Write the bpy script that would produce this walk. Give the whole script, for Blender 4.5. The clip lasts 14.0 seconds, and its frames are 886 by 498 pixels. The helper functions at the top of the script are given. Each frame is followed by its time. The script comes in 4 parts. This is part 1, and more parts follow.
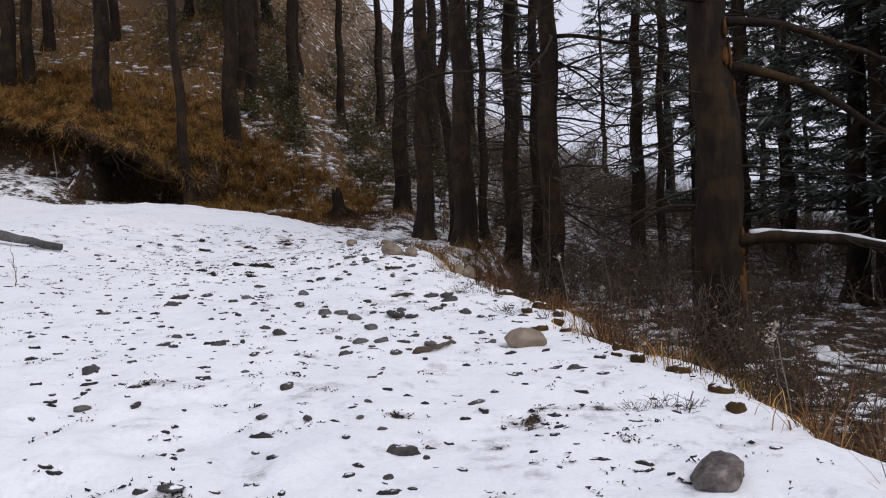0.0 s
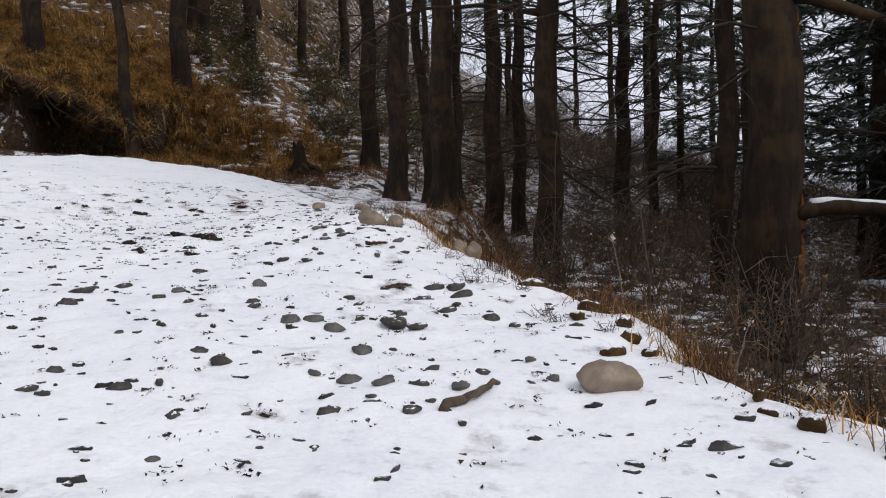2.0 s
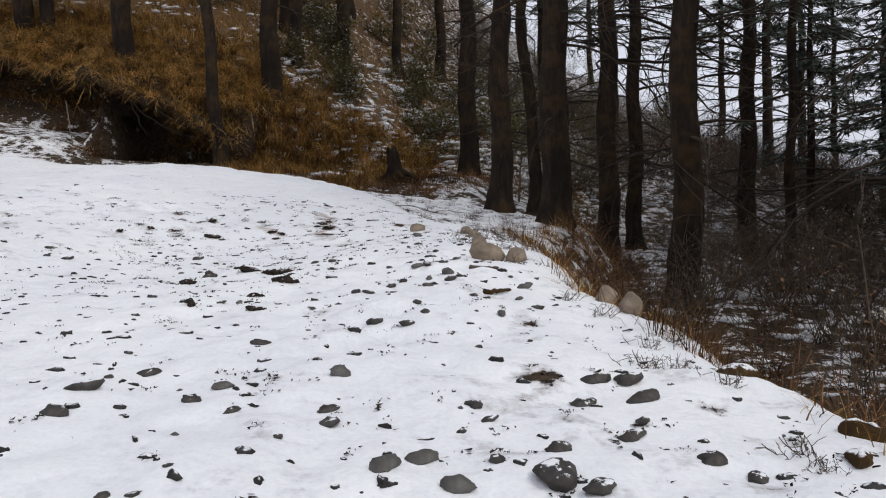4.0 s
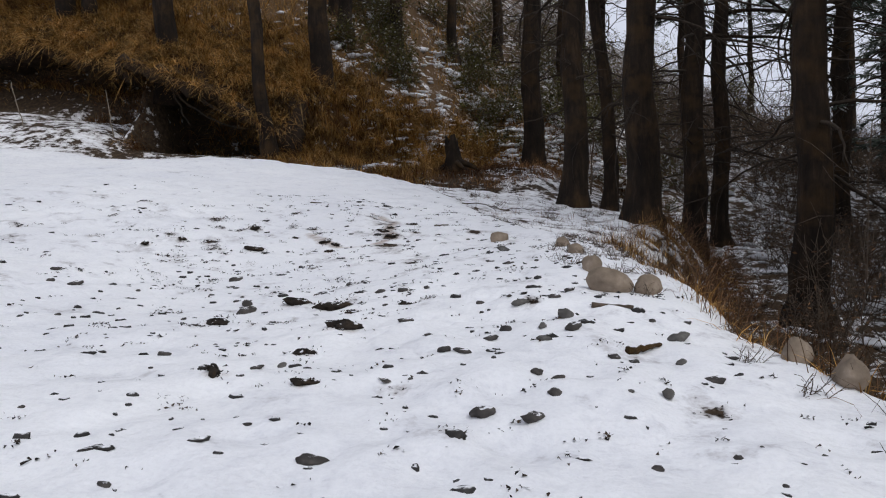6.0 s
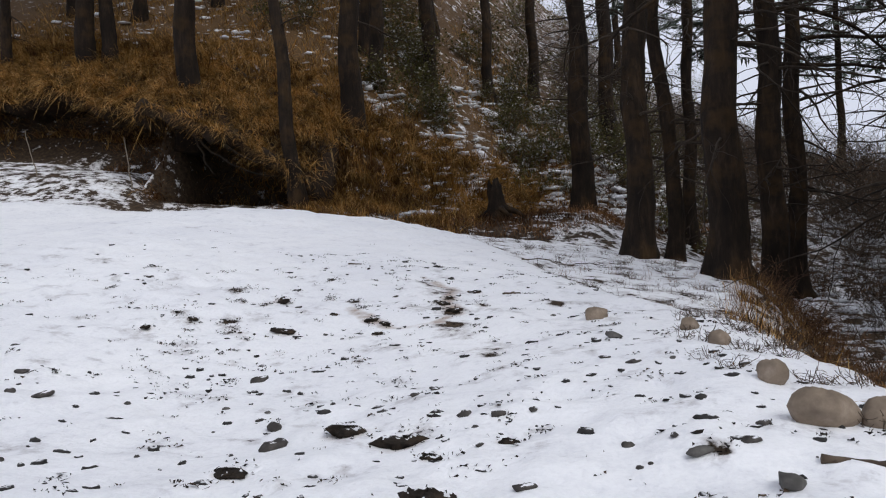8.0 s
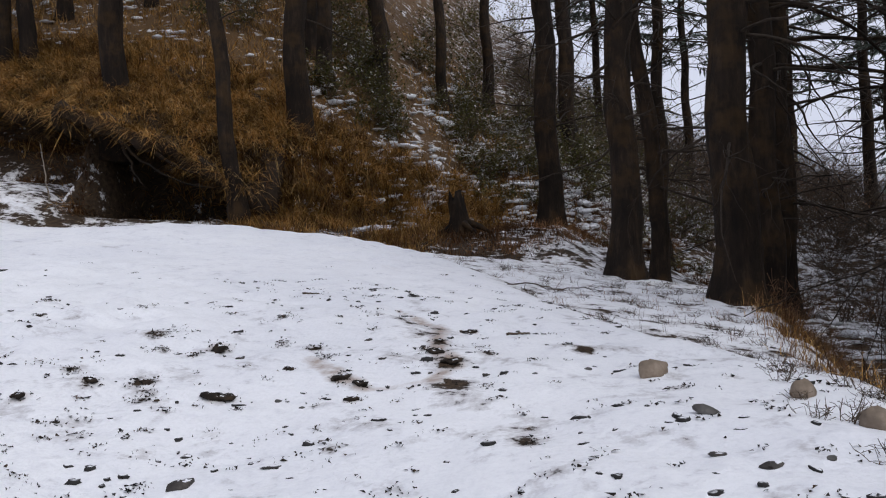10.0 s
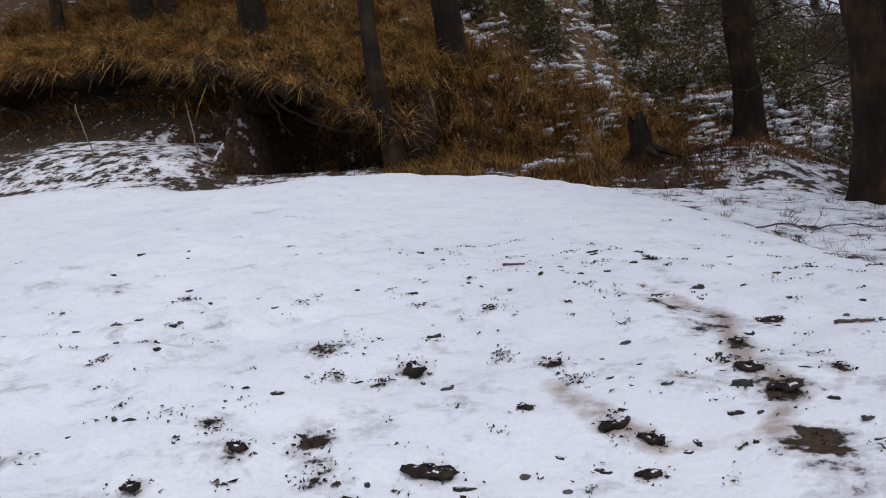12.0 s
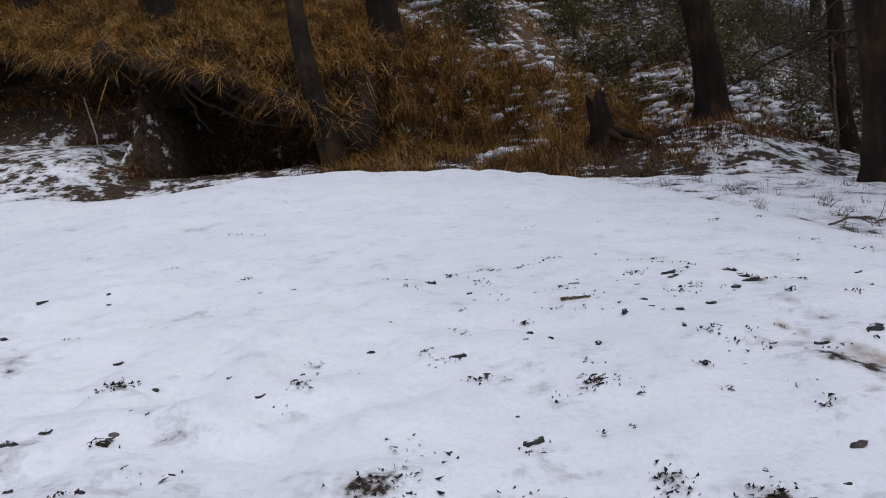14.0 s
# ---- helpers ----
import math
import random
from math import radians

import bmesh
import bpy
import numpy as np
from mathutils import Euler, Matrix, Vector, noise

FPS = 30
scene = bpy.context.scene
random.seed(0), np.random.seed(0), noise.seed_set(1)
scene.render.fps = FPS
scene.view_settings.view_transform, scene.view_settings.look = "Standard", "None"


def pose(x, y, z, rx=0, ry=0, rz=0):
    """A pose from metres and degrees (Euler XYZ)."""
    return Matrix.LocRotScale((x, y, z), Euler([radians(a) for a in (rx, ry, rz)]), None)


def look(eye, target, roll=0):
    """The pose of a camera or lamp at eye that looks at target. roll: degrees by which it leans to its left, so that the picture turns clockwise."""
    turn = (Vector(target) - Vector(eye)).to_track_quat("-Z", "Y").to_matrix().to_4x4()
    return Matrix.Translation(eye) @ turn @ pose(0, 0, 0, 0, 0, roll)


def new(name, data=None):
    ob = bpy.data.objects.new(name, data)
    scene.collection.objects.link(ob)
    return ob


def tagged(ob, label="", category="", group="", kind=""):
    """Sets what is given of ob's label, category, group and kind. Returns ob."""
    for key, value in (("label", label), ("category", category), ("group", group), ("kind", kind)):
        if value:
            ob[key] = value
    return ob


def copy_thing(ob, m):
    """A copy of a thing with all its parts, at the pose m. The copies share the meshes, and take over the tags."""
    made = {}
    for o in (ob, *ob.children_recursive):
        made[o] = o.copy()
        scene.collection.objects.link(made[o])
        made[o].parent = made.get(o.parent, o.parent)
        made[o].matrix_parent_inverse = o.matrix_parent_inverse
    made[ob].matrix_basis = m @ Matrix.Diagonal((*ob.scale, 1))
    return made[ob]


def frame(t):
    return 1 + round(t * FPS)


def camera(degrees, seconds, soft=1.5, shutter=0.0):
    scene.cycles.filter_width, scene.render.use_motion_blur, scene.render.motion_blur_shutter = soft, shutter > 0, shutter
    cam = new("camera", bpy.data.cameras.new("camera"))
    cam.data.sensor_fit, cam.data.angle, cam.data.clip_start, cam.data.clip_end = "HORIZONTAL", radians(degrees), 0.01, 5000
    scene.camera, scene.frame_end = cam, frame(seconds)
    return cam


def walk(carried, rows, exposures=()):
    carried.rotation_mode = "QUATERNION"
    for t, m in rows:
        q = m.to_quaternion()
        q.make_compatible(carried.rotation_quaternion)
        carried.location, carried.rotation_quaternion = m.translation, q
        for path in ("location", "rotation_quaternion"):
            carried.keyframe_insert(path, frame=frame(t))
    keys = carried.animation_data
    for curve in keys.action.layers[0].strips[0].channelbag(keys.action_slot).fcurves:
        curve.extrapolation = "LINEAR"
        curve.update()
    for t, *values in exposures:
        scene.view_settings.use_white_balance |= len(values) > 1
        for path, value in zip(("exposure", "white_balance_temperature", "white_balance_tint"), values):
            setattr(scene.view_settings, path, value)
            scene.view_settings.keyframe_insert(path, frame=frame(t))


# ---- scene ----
# ---- the camera and its walk ----
cam = camera(55.0, 14.0, soft=1.1)
walk(cam, [
    (0.0, pose(0.000, 0.000, 1.420, 91.03, 2.00, 0.72)),
    (0.5, pose(-0.011, 0.544, 1.423, 89.49, 1.94, 1.11)),
    (1.0, pose(-0.158, 1.174, 1.503, 88.25, 1.80, -0.12)),
    (1.5, pose(-0.313, 1.861, 1.576, 87.86, 1.65, -1.25)),
    (2.0, pose(-0.438, 2.610, 1.635, 88.03, 1.39, -2.00)),
    (2.5, pose(-0.561, 3.362, 1.675, 88.43, 1.29, -1.92)),
    (3.0, pose(-0.594, 3.974, 1.716, 88.91, 1.14, -0.26)),
    (3.5, pose(-0.652, 4.395, 1.891, 88.48, 0.94, 1.84)),
    (4.0, pose(-0.773, 4.936, 1.973, 88.23, 1.29, 4.17)),
    (4.2, pose(-0.844, 5.184, 2.027, 87.89, 1.61, 5.07)),
    (6.3, pose(-1.449, 7.231, 2.275, 87.38, 1.71, 7.50)),
    (6.5, pose(-1.527, 7.432, 2.310, 87.45, 1.42, 7.29)),
    (7.0, pose(-1.746, 8.029, 2.382, 87.93, 0.83, 7.23)),
    (7.5, pose(-1.890, 8.496, 2.414, 89.41, 1.49, 8.39)),
    (8.0, pose(-2.088, 8.986, 2.512, 90.22, 2.58, 9.20)),
    (8.5, pose(-2.255, 9.531, 2.539, 90.23, 2.83, 7.00)),
    (8.7, pose(-2.305, 9.733, 2.526, 90.47, 2.64, 5.03)),
    (10.8, pose(-3.127, 11.874, 2.766, 91.10, 3.55, 6.40)),
    (11.0, pose(-3.214, 12.111, 2.788, 89.96, 5.14, 9.12)),
    (11.5, pose(-3.473, 12.729, 2.855, 88.07, 6.63, 13.32)),
    (12.0, pose(-3.716, 13.157, 2.931, 87.19, 7.00, 15.31)),
    (12.5, pose(-4.044, 13.614, 2.960, 86.99, 7.06, 15.23)),
    (13.0, pose(-4.259, 13.999, 2.998, 86.74, 7.81, 14.12)),
    (13.5, pose(-4.598, 14.438, 3.137, 85.77, 8.72, 11.90)),
    (14.0, pose(-4.870, 14.873, 3.189, 85.62, 9.52, 9.26)),
], exposures=[(0.0, 0.06, 6500, 11), (2.0, 0.14, 6650, 8), (4.0, 0.08, 6720, 6), (6.5, -0.04, 6500, 7), (7.0, 0.02, 6500, 7), (8.5, 0.07, 6500, 7), (11.0, -0.01, 6300, 10), (12.0, -0.01, 6250, 10), (13.0, -0.09, 6200, 10), (14.0, -0.08, 6200, 10)])

# ---- world and light: a bright overcast winter sky ----
world = bpy.data.worlds.new("winter_sky")
scene.world = world
world.use_nodes = True
wn = world.node_tree
sky = wn.nodes.new("ShaderNodeTexSky")
sky.sky_type = "NISHITA"
sky.sun_disc = False
sky.sun_elevation, sky.sun_rotation = radians(47), radians(132)
sky.dust_density, sky.air_density = 4.0, 1.2
pale = wn.nodes.new("ShaderNodeHueSaturation")
pale.inputs["Saturation"].default_value = 0.22
wn.links.new(sky.outputs[0], pale.inputs["Color"])
veil = wn.nodes.new("ShaderNodeMix")  # the cloud layer
veil.data_type = "RGBA"
veil.inputs[0].default_value = 0.72
veil.inputs[7].default_value = (5.55, 5.75, 7.0, 1)
wn.links.new(pale.outputs[0], veil.inputs[6])
wn.links.new(veil.outputs[2], wn.nodes["Background"].inputs["Color"])
wn.nodes["Background"].inputs["Strength"].default_value = 0.135

sun = new("sun", bpy.data.lights.new("sun", "SUN"))
sun.data.energy, sun.data.angle, sun.data.color = 0.75, radians(22), (1.0, 0.97, 0.95)
sun.matrix_world = look((0, 0, 0), (-0.50, 0.45, -0.72))


# ---- materials ----
def material(name, rough=0.9, spec=0.2):
    m = bpy.data.materials.new(name)
    m.use_nodes = True
    b = m.node_tree.nodes["Principled BSDF"]
    b.inputs["Roughness"].default_value = rough
    b.inputs["Specular IOR Level"].default_value = spec
    return m, m.node_tree, b


def node(tree, kind, **inputs):
    n = tree.nodes.new("ShaderNode" + kind)
    for k, v in inputs.items():
        n.inputs[k.replace("_", " ")].default_value = v
    return n


def noise_node(tree, scale, detail=6.0, rough=0.6, stretch=None, kind="Object"):
    co = tree.nodes.new("ShaderNodeTexCoord")
    n = node(tree, "TexNoise", Scale=scale, Detail=detail, Roughness=rough)
    if stretch:
        mp = node(tree, "Mapping", Scale=stretch)
        tree.links.new(co.outputs[kind], mp.inputs["Vector"])
        tree.links.new(mp.outputs[0], n.inputs["Vector"])
    else:
        tree.links.new(co.outputs[kind], n.inputs["Vector"])
    return n


def ramp(tree, source, stops):
    r = tree.nodes.new("ShaderNodeValToRGB")
    e = r.color_ramp.elements
    while len(e) < len(stops):
        e.new(0.5)
    for el, (p, c) in zip(e, stops):
        el.position, el.color = p, (*c, 1) if len(c) == 3 else c
    tree.links.new(source, r.inputs[0])
    return r


def mix(tree, fac, a, b):
    m = tree.nodes.new("ShaderNodeMix")
    m.data_type = "RGBA"
    for sock, v in ((m.inputs[0], fac), (m.inputs[6], a), (m.inputs[7], b)):
        if hasattr(v, "is_output"):
            tree.links.new(v, sock)
        elif isinstance(v, tuple):
            sock.default_value = (*v, 1)
        else:
            sock.default_value = v
    return m.outputs[2]


def maths(tree, op, a, b=0.0):
    m = tree.nodes.new("ShaderNodeMath")
    m.operation = op
    for sock, v in zip(m.inputs, (a, b)):
        if hasattr(v, "is_output"):
            tree.links.new(v, sock)
        else:
            sock.default_value = v
    return m.outputs[0]


def bump(tree, bsdf, source, strength, distance):
    b = node(tree, "Bump", Strength=strength, Distance=distance)
    tree.links.new(source, b.inputs["Height"])
    tree.links.new(b.outputs[0], bsdf.inputs["Normal"])
    return b


def two_tone(name, scale, stops, rough=0.9, stretch=None, relief=0.5, depth=0.02, spec=0.2):
    """A surface with a broad and a fine variation and a matching relief."""
    m, t, b = material(name, rough, spec)
    n = noise_node(t, scale, 8, 0.65, stretch)
    broad = noise_node(t, scale * 0.12, 3, 0.5)
    col = ramp(t, n.outputs["Fac"], stops).outputs[0]
    shade = ramp(t, broad.outputs["Fac"], [(0.3, (0.62, 0.62, 0.62)), (0.7, (1.25, 1.25, 1.25))]).outputs[0]
    mul = t.nodes.new("ShaderNodeMix")
    mul.data_type, mul.blend_type = "RGBA", "MULTIPLY"
    mul.inputs[0].default_value = 1.0
    t.links.new(col, mul.inputs[6])
    t.links.new(shade, mul.inputs[7])
    t.links.new(mul.outputs[2], b.inputs["Base Color"])
    bump(t, b, n.outputs["Fac"], relief, depth)
    return m, t, b, mul.outputs[2]


def by_island(name, stops, rough=0.85, spec=0.2, through_light=0.0, patch=0.9, low=0.26):
    """For blades, leaves and needles: each one takes its own tone."""
    m, t, b = material(name, rough, spec)
    g = t.nodes.new("ShaderNodeNewGeometry")
    tone = ramp(t, g.outputs["Random Per Island"], stops).outputs[0]
    # clump-sized noise on top, as the tone per blade forms no clumps
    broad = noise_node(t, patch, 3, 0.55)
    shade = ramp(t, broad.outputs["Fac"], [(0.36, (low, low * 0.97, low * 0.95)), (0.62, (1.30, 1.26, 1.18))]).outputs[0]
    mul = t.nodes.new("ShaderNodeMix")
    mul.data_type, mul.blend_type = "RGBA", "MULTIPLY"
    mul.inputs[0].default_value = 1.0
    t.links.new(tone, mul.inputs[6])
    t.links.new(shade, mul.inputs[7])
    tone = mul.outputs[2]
    t.links.new(tone, b.inputs["Base Color"])
    if through_light:
        tr = t.nodes.new("ShaderNodeBsdfTranslucent")
        mx = t.nodes.new("ShaderNodeMixShader")
        mx.inputs[0].default_value = through_light
        t.links.new(tone, tr.inputs["Color"])
        t.links.new(b.outputs[0], mx.inputs[1])
        t.links.new(tr.outputs[0], mx.inputs[2])
        t.links.new(mx.outputs[0], t.nodes["Material Output"].inputs["Surface"])
    return m


def ground_material():
    """Thin snow over stony earth and leaf litter; the share of snow comes from the attribute 'cover'."""
    m, t, b = material("snow_and_earth", 0.8, 0.15)
    cover = t.nodes.new("ShaderNodeAttribute")
    cover.attribute_name = "cover"
    grass = t.nodes.new("ShaderNodeAttribute")
    grass.attribute_name = "grassy"
    stain = t.nodes.new("ShaderNodeAttribute")
    stain.attribute_name = "stain"
    n1 = noise_node(t, 2.4, 5, 0.62)
    n2 = noise_node(t, 9.0, 6, 0.6)
    n3 = noise_node(t, 38.0, 5, 0.65)
    mixed = maths(t, "ADD", maths(t, "MULTIPLY", n1.outputs["Fac"], 0.62), maths(t, "MULTIPLY", n2.outputs["Fac"], 0.28))
    mixed = maths(t, "ADD", mixed, maths(t, "MULTIPLY", n3.outputs["Fac"], 0.10))
    s = maths(t, "ADD", cover.outputs["Fac"], maths(t, "MULTIPLY", maths(t, "SUBTRACT", mixed, 0.5), 2.4))
    mask = ramp(t, s, [(0.46, (0, 0, 0)), (0.54, (1, 1, 1))])
    earth = ramp(t, n2.outputs["Fac"], [(0.25, (0.018, 0.013, 0.010)), (0.5, (0.055, 0.037, 0.023)), (0.75, (0.11, 0.075, 0.045))])
    straw = ramp(t, n3.outputs["Fac"], [(0.3, (0.05, 0.028, 0.012)), (0.6, (0.15, 0.085, 0.035)), (0.8, (0.26, 0.16, 0.07))])
    soil = mix(t, grass.outputs["Fac"], earth.outputs[0], straw.outputs[0])
    fine = ramp(t, n3.outputs["Fac"], [(0.30, (0.74, 0.745, 0.77)), (0.55, (0.88, 0.885, 0.90))])
    # broad swings of tone, painted in for lump shading the even light lacks
    broad = noise_node(t, 0.5, 4, 0.6)
    tone = ramp(t, broad.outputs["Fac"], [(0.35, (0.80, 0.805, 0.84)), (0.6, (0.90, 0.90, 0.91))])
    snow = mix(t, 0.55, fine.outputs[0], tone.outputs[0])
    # blue-grey in the low spots paints the soft shading between snow lumps
    hollow = ramp(t, maths(t, "ADD", maths(t, "MULTIPLY", n1.outputs["Fac"], 0.5), maths(t, "MULTIPLY", n2.outputs["Fac"], 0.5)), [(0.36, (1, 1, 1)), (0.50, (0, 0, 0))])
    snow = mix(t, maths(t, "MULTIPLY", hollow.outputs[0], 0.26), snow, (0.46, 0.47, 0.54))
    # where the snow thins out, the earth shows through faintly
    thin = ramp(t, s, [(0.54, (1, 1, 1)), (0.74, (0, 0, 0))])
    snow = mix(t, maths(t, "MULTIPLY", thin.outputs[0], 0.45), snow, (0.34, 0.30, 0.28))
    # brown mud trodden into the snow
    mud = ramp(t, maths(t, "MULTIPLY", stain.outputs["Fac"], n2.outputs["Fac"]), [(0.20, (0, 0, 0)), (0.50, (1, 1, 1))])
    snow = mix(t, maths(t, "MULTIPLY", mud.outputs[0], 0.75), snow, (0.30, 0.205, 0.145))
    t.links.new(mix(t, mask.outputs[0], soil, snow), b.inputs["Base Color"])
    h = maths(t, "ADD", maths(t, "MULTIPLY", n2.outputs["Fac"], 0.8), maths(t, "MULTIPLY", n3.outputs["Fac"], 0.10))
    h = maths(t, "ADD", h, maths(t, "MULTIPLY", mask.outputs[0], 0.35))
    bump(t, b, h, 0.6, 0.05)
    return m


GROUND = ground_material()
BARK, bt, bb, bcol = two_tone("dark_mossy_bark", 9, [(0.3, (0.0075, 0.0052, 0.0038)), (0.55, (0.021, 0.0135, 0.0085)), (0.8, (0.058, 0.037, 0.022))],
                              stretch=(1, 1, 0.22), relief=0.9, depth=0.05)
moss_n = noise_node(bt, 1.3, 5, 0.6)
moss_f = ramp(bt, moss_n.outputs["Fac"], [(0.50, (0, 0, 0)), (0.68, (1, 1, 1))])
bt.links.new(mix(bt, maths(bt, "MULTIPLY", moss_f.outputs[0], 0.38), bcol, (0.105, 0.058, 0.018)), bb.inputs["Base Color"])
TWIG = two_tone("dead_twig_bark", 14, [(0.3, (0.042, 0.031, 0.024)), (0.7, (0.145, 0.108, 0.078))], relief=0.3)[0]
BRANCH_BARK = two_tone("dark_branch_bark", 14, [(0.3, (0.016, 0.012, 0.009)), (0.7, (0.060, 0.044, 0.031))], relief=0.3)[0]
PALE_TWIG = two_tone("bleached_wood", 14, [(0.3, (0.16, 0.13, 0.10)), (0.7, (0.34, 0.29, 0.23))], relief=0.3)[0]
RED_TWIG = by_island("russet_stems", [(0.0, (0.04, 0.018, 0.010)), (0.5, (0.13, 0.066, 0.036)), (1.0, (0.27, 0.16, 0.09))], low=0.45)
BRANCH_SNOW = two_tone("lying_snow", 20, [(0.3, (0.74, 0.75, 0.78)), (0.7, (0.88, 0.88, 0.90))], relief=0.4, depth=0.01)[0]
PALE_STONE = two_tone("pale_buff_stone", 7, [(0.25, (0.13, 0.10, 0.075)), (0.55, (0.255, 0.20, 0.15)), (0.8, (0.40, 0.33, 0.265))], relief=0.5, depth=0.015)[0]
GREY_STONE = two_tone("grey_stone", 9, [(0.25, (0.055, 0.053, 0.050)), (0.55, (0.115, 0.108, 0.100)), (0.8, (0.20, 0.19, 0.175))], relief=0.5, depth=0.012)[0]
ROUGH_STONE = two_tone("rough_mottled_stone", 16, [(0.3, (0.06, 0.05, 0.045)), (0.5, (0.15, 0.125, 0.115)), (0.7, (0.30, 0.26, 0.235))], relief=0.9, depth=0.03)[0]
DARK_STONE = two_tone("dark_wet_stone", 12, [(0.25, (0.028, 0.025, 0.024)), (0.55, (0.066, 0.059, 0.054)), (0.8, (0.135, 0.120, 0.108))], rough=0.7, relief=0.6, depth=0.012)[0]
MOSS_STONE = two_tone("mossy_turf_stone", 10, [(0.25, (0.020, 0.012, 0.006)), (0.55, (0.065, 0.036, 0.011)), (0.8, (0.14, 0.085, 0.028))], relief=0.9, depth=0.03)[0]


def capped(m, lo, hi):
    """Fresh snow clings to the flattest tops."""
    t = m.node_tree
    b = t.nodes["Principled BSDF"]
    old = b.inputs["Base Color"].links[0].from_socket
    g = t.nodes.new("ShaderNodeNewGeometry")
    sep = t.nodes.new("ShaderNodeSeparateXYZ")
    t.links.new(g.outputs["Normal"], sep.inputs[0])
    n = noise_node(t, 16, 4, 0.6)
    k = maths(t, "ADD", sep.outputs[2], maths(t, "MULTIPLY", maths(t, "SUBTRACT", n.outputs["Fac"], 0.5), 0.9))
    r = ramp(t, k, [(lo, (0, 0, 0)), (hi, (1, 1, 1))])
    t.links.new(mix(t, r.outputs[0], old, (0.84, 0.845, 0.87)), b.inputs["Base Color"])


CAPPED_STONE = two_tone("snow_capped_stone", 12, [(0.25, (0.016, 0.015, 0.015)), (0.55, (0.040, 0.038, 0.036)), (0.8, (0.085, 0.08, 0.075))], rough=0.75, relief=0.6, depth=0.012)[0]
capped(CAPPED_STONE, 0.82, 0.96)
capped(DARK_STONE, 0.95, 1.06)
capped(MOSS_STONE, 0.80, 0.90)
EARTH = two_tone("dark_bank_earth", 6, [(0.25, (0.012, 0.009, 0.007)), (0.6, (0.04, 0.027, 0.018)), (0.85, (0.09, 0.06, 0.035))], relief=0.9, depth=0.05)[0]
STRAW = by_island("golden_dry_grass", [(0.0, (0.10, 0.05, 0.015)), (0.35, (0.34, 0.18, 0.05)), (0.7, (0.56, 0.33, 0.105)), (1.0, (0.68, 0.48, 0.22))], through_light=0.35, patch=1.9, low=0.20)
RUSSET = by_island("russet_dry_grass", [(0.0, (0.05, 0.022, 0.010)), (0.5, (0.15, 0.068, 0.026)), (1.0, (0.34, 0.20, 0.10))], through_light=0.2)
LITTER = by_island("wet_leaf_litter", [(0.0, (0.012, 0.011, 0.011)), (0.6, (0.035, 0.029, 0.025)), (1.0, (0.09, 0.06, 0.04))])
# green tones lifted to grey-green, haze put into the needle colour; snow flecks last
NEEDLES = by_island("haze_lightened_needles", [(0.0, (0.050, 0.066, 0.056)), (0.5, (0.100, 0.128, 0.108)), (0.91, (0.17, 0.20, 0.175)), (0.94, (0.50, 0.52, 0.55)), (1.0, (0.80, 0.81, 0.84))], through_light=0.40, low=0.5)
LEAVES = by_island("evergreen_leaves", [(0.0, (0.045, 0.046, 0.016)), (0.4, (0.105, 0.108, 0.034)), (0.80, (0.175, 0.160, 0.060)), (0.91, (0.20, 0.13, 0.06)), (0.93, (0.72, 0.73, 0.76)), (1.0, (0.86, 0.86, 0.88))], through_light=0.28, low=0.45)
BROWN_LEAVES = by_island("withered_leaves", [(0.0, (0.05, 0.028, 0.018)), (0.6, (0.14, 0.078, 0.042)), (0.94, (0.26, 0.15, 0.075)), (0.965, (0.72, 0.73, 0.76)), (1.0, (0.86, 0.86, 0.88))], low=0.45)
TURF = two_tone("wet_turf", 16, [(0.25, (0.010, 0.009, 0.008)), (0.55, (0.032, 0.024, 0.018)), (0.8, (0.085, 0.055, 0.030))], rough=0.85, relief=0.9, depth=0.03)[0]
capped(TURF, 0.98, 1.08)
ORANGE_MOSS = two_tone("orange_moss", 22, [(0.25, (0.04, 0.017, 0.006)), (0.55, (0.11, 0.045, 0.011)), (0.8, (0.18, 0.080, 0.02))], relief=0.9, depth=0.02)[0]
SEED_FLUFF = by_island("pale_seed_heads", [(0.0, (0.45, 0.38, 0.30)), (1.0, (0.75, 0.70, 0.62))])


# ---- building helpers ----
def shape(name, verts, faces, mat, parent=None, label="", smooth_faces=True):
    me = bpy.data.meshes.new(name)
    me.from_pydata([tuple(map(float, v)) for v in verts], [], faces)
    me.materials.append(mat)
    if smooth_faces:
        me.polygons.foreach_set("use_smooth", [True] * len(me.polygons))
    me.update()
    ob = new(name, me)
    if parent:
        ob.parent = parent
    if label:
        ob["label"] = label
    return ob


class Geo:
    """Gathers vertices and faces for one mesh."""

    def __init__(self):
        self.v, self.f, self.n = [], [], 0

    def add(self, verts, faces):
        verts = np.asarray(verts, float)
        self.v.append(verts)
        self.f.extend([tuple(i + self.n for i in face) for face in faces])
        self.n += len(verts)

    def done(self, name, mat, parent=None, label="", smooth_faces=True):
        return shape(name, np.concatenate(self.v), self.f, mat, parent, label, smooth_faces)


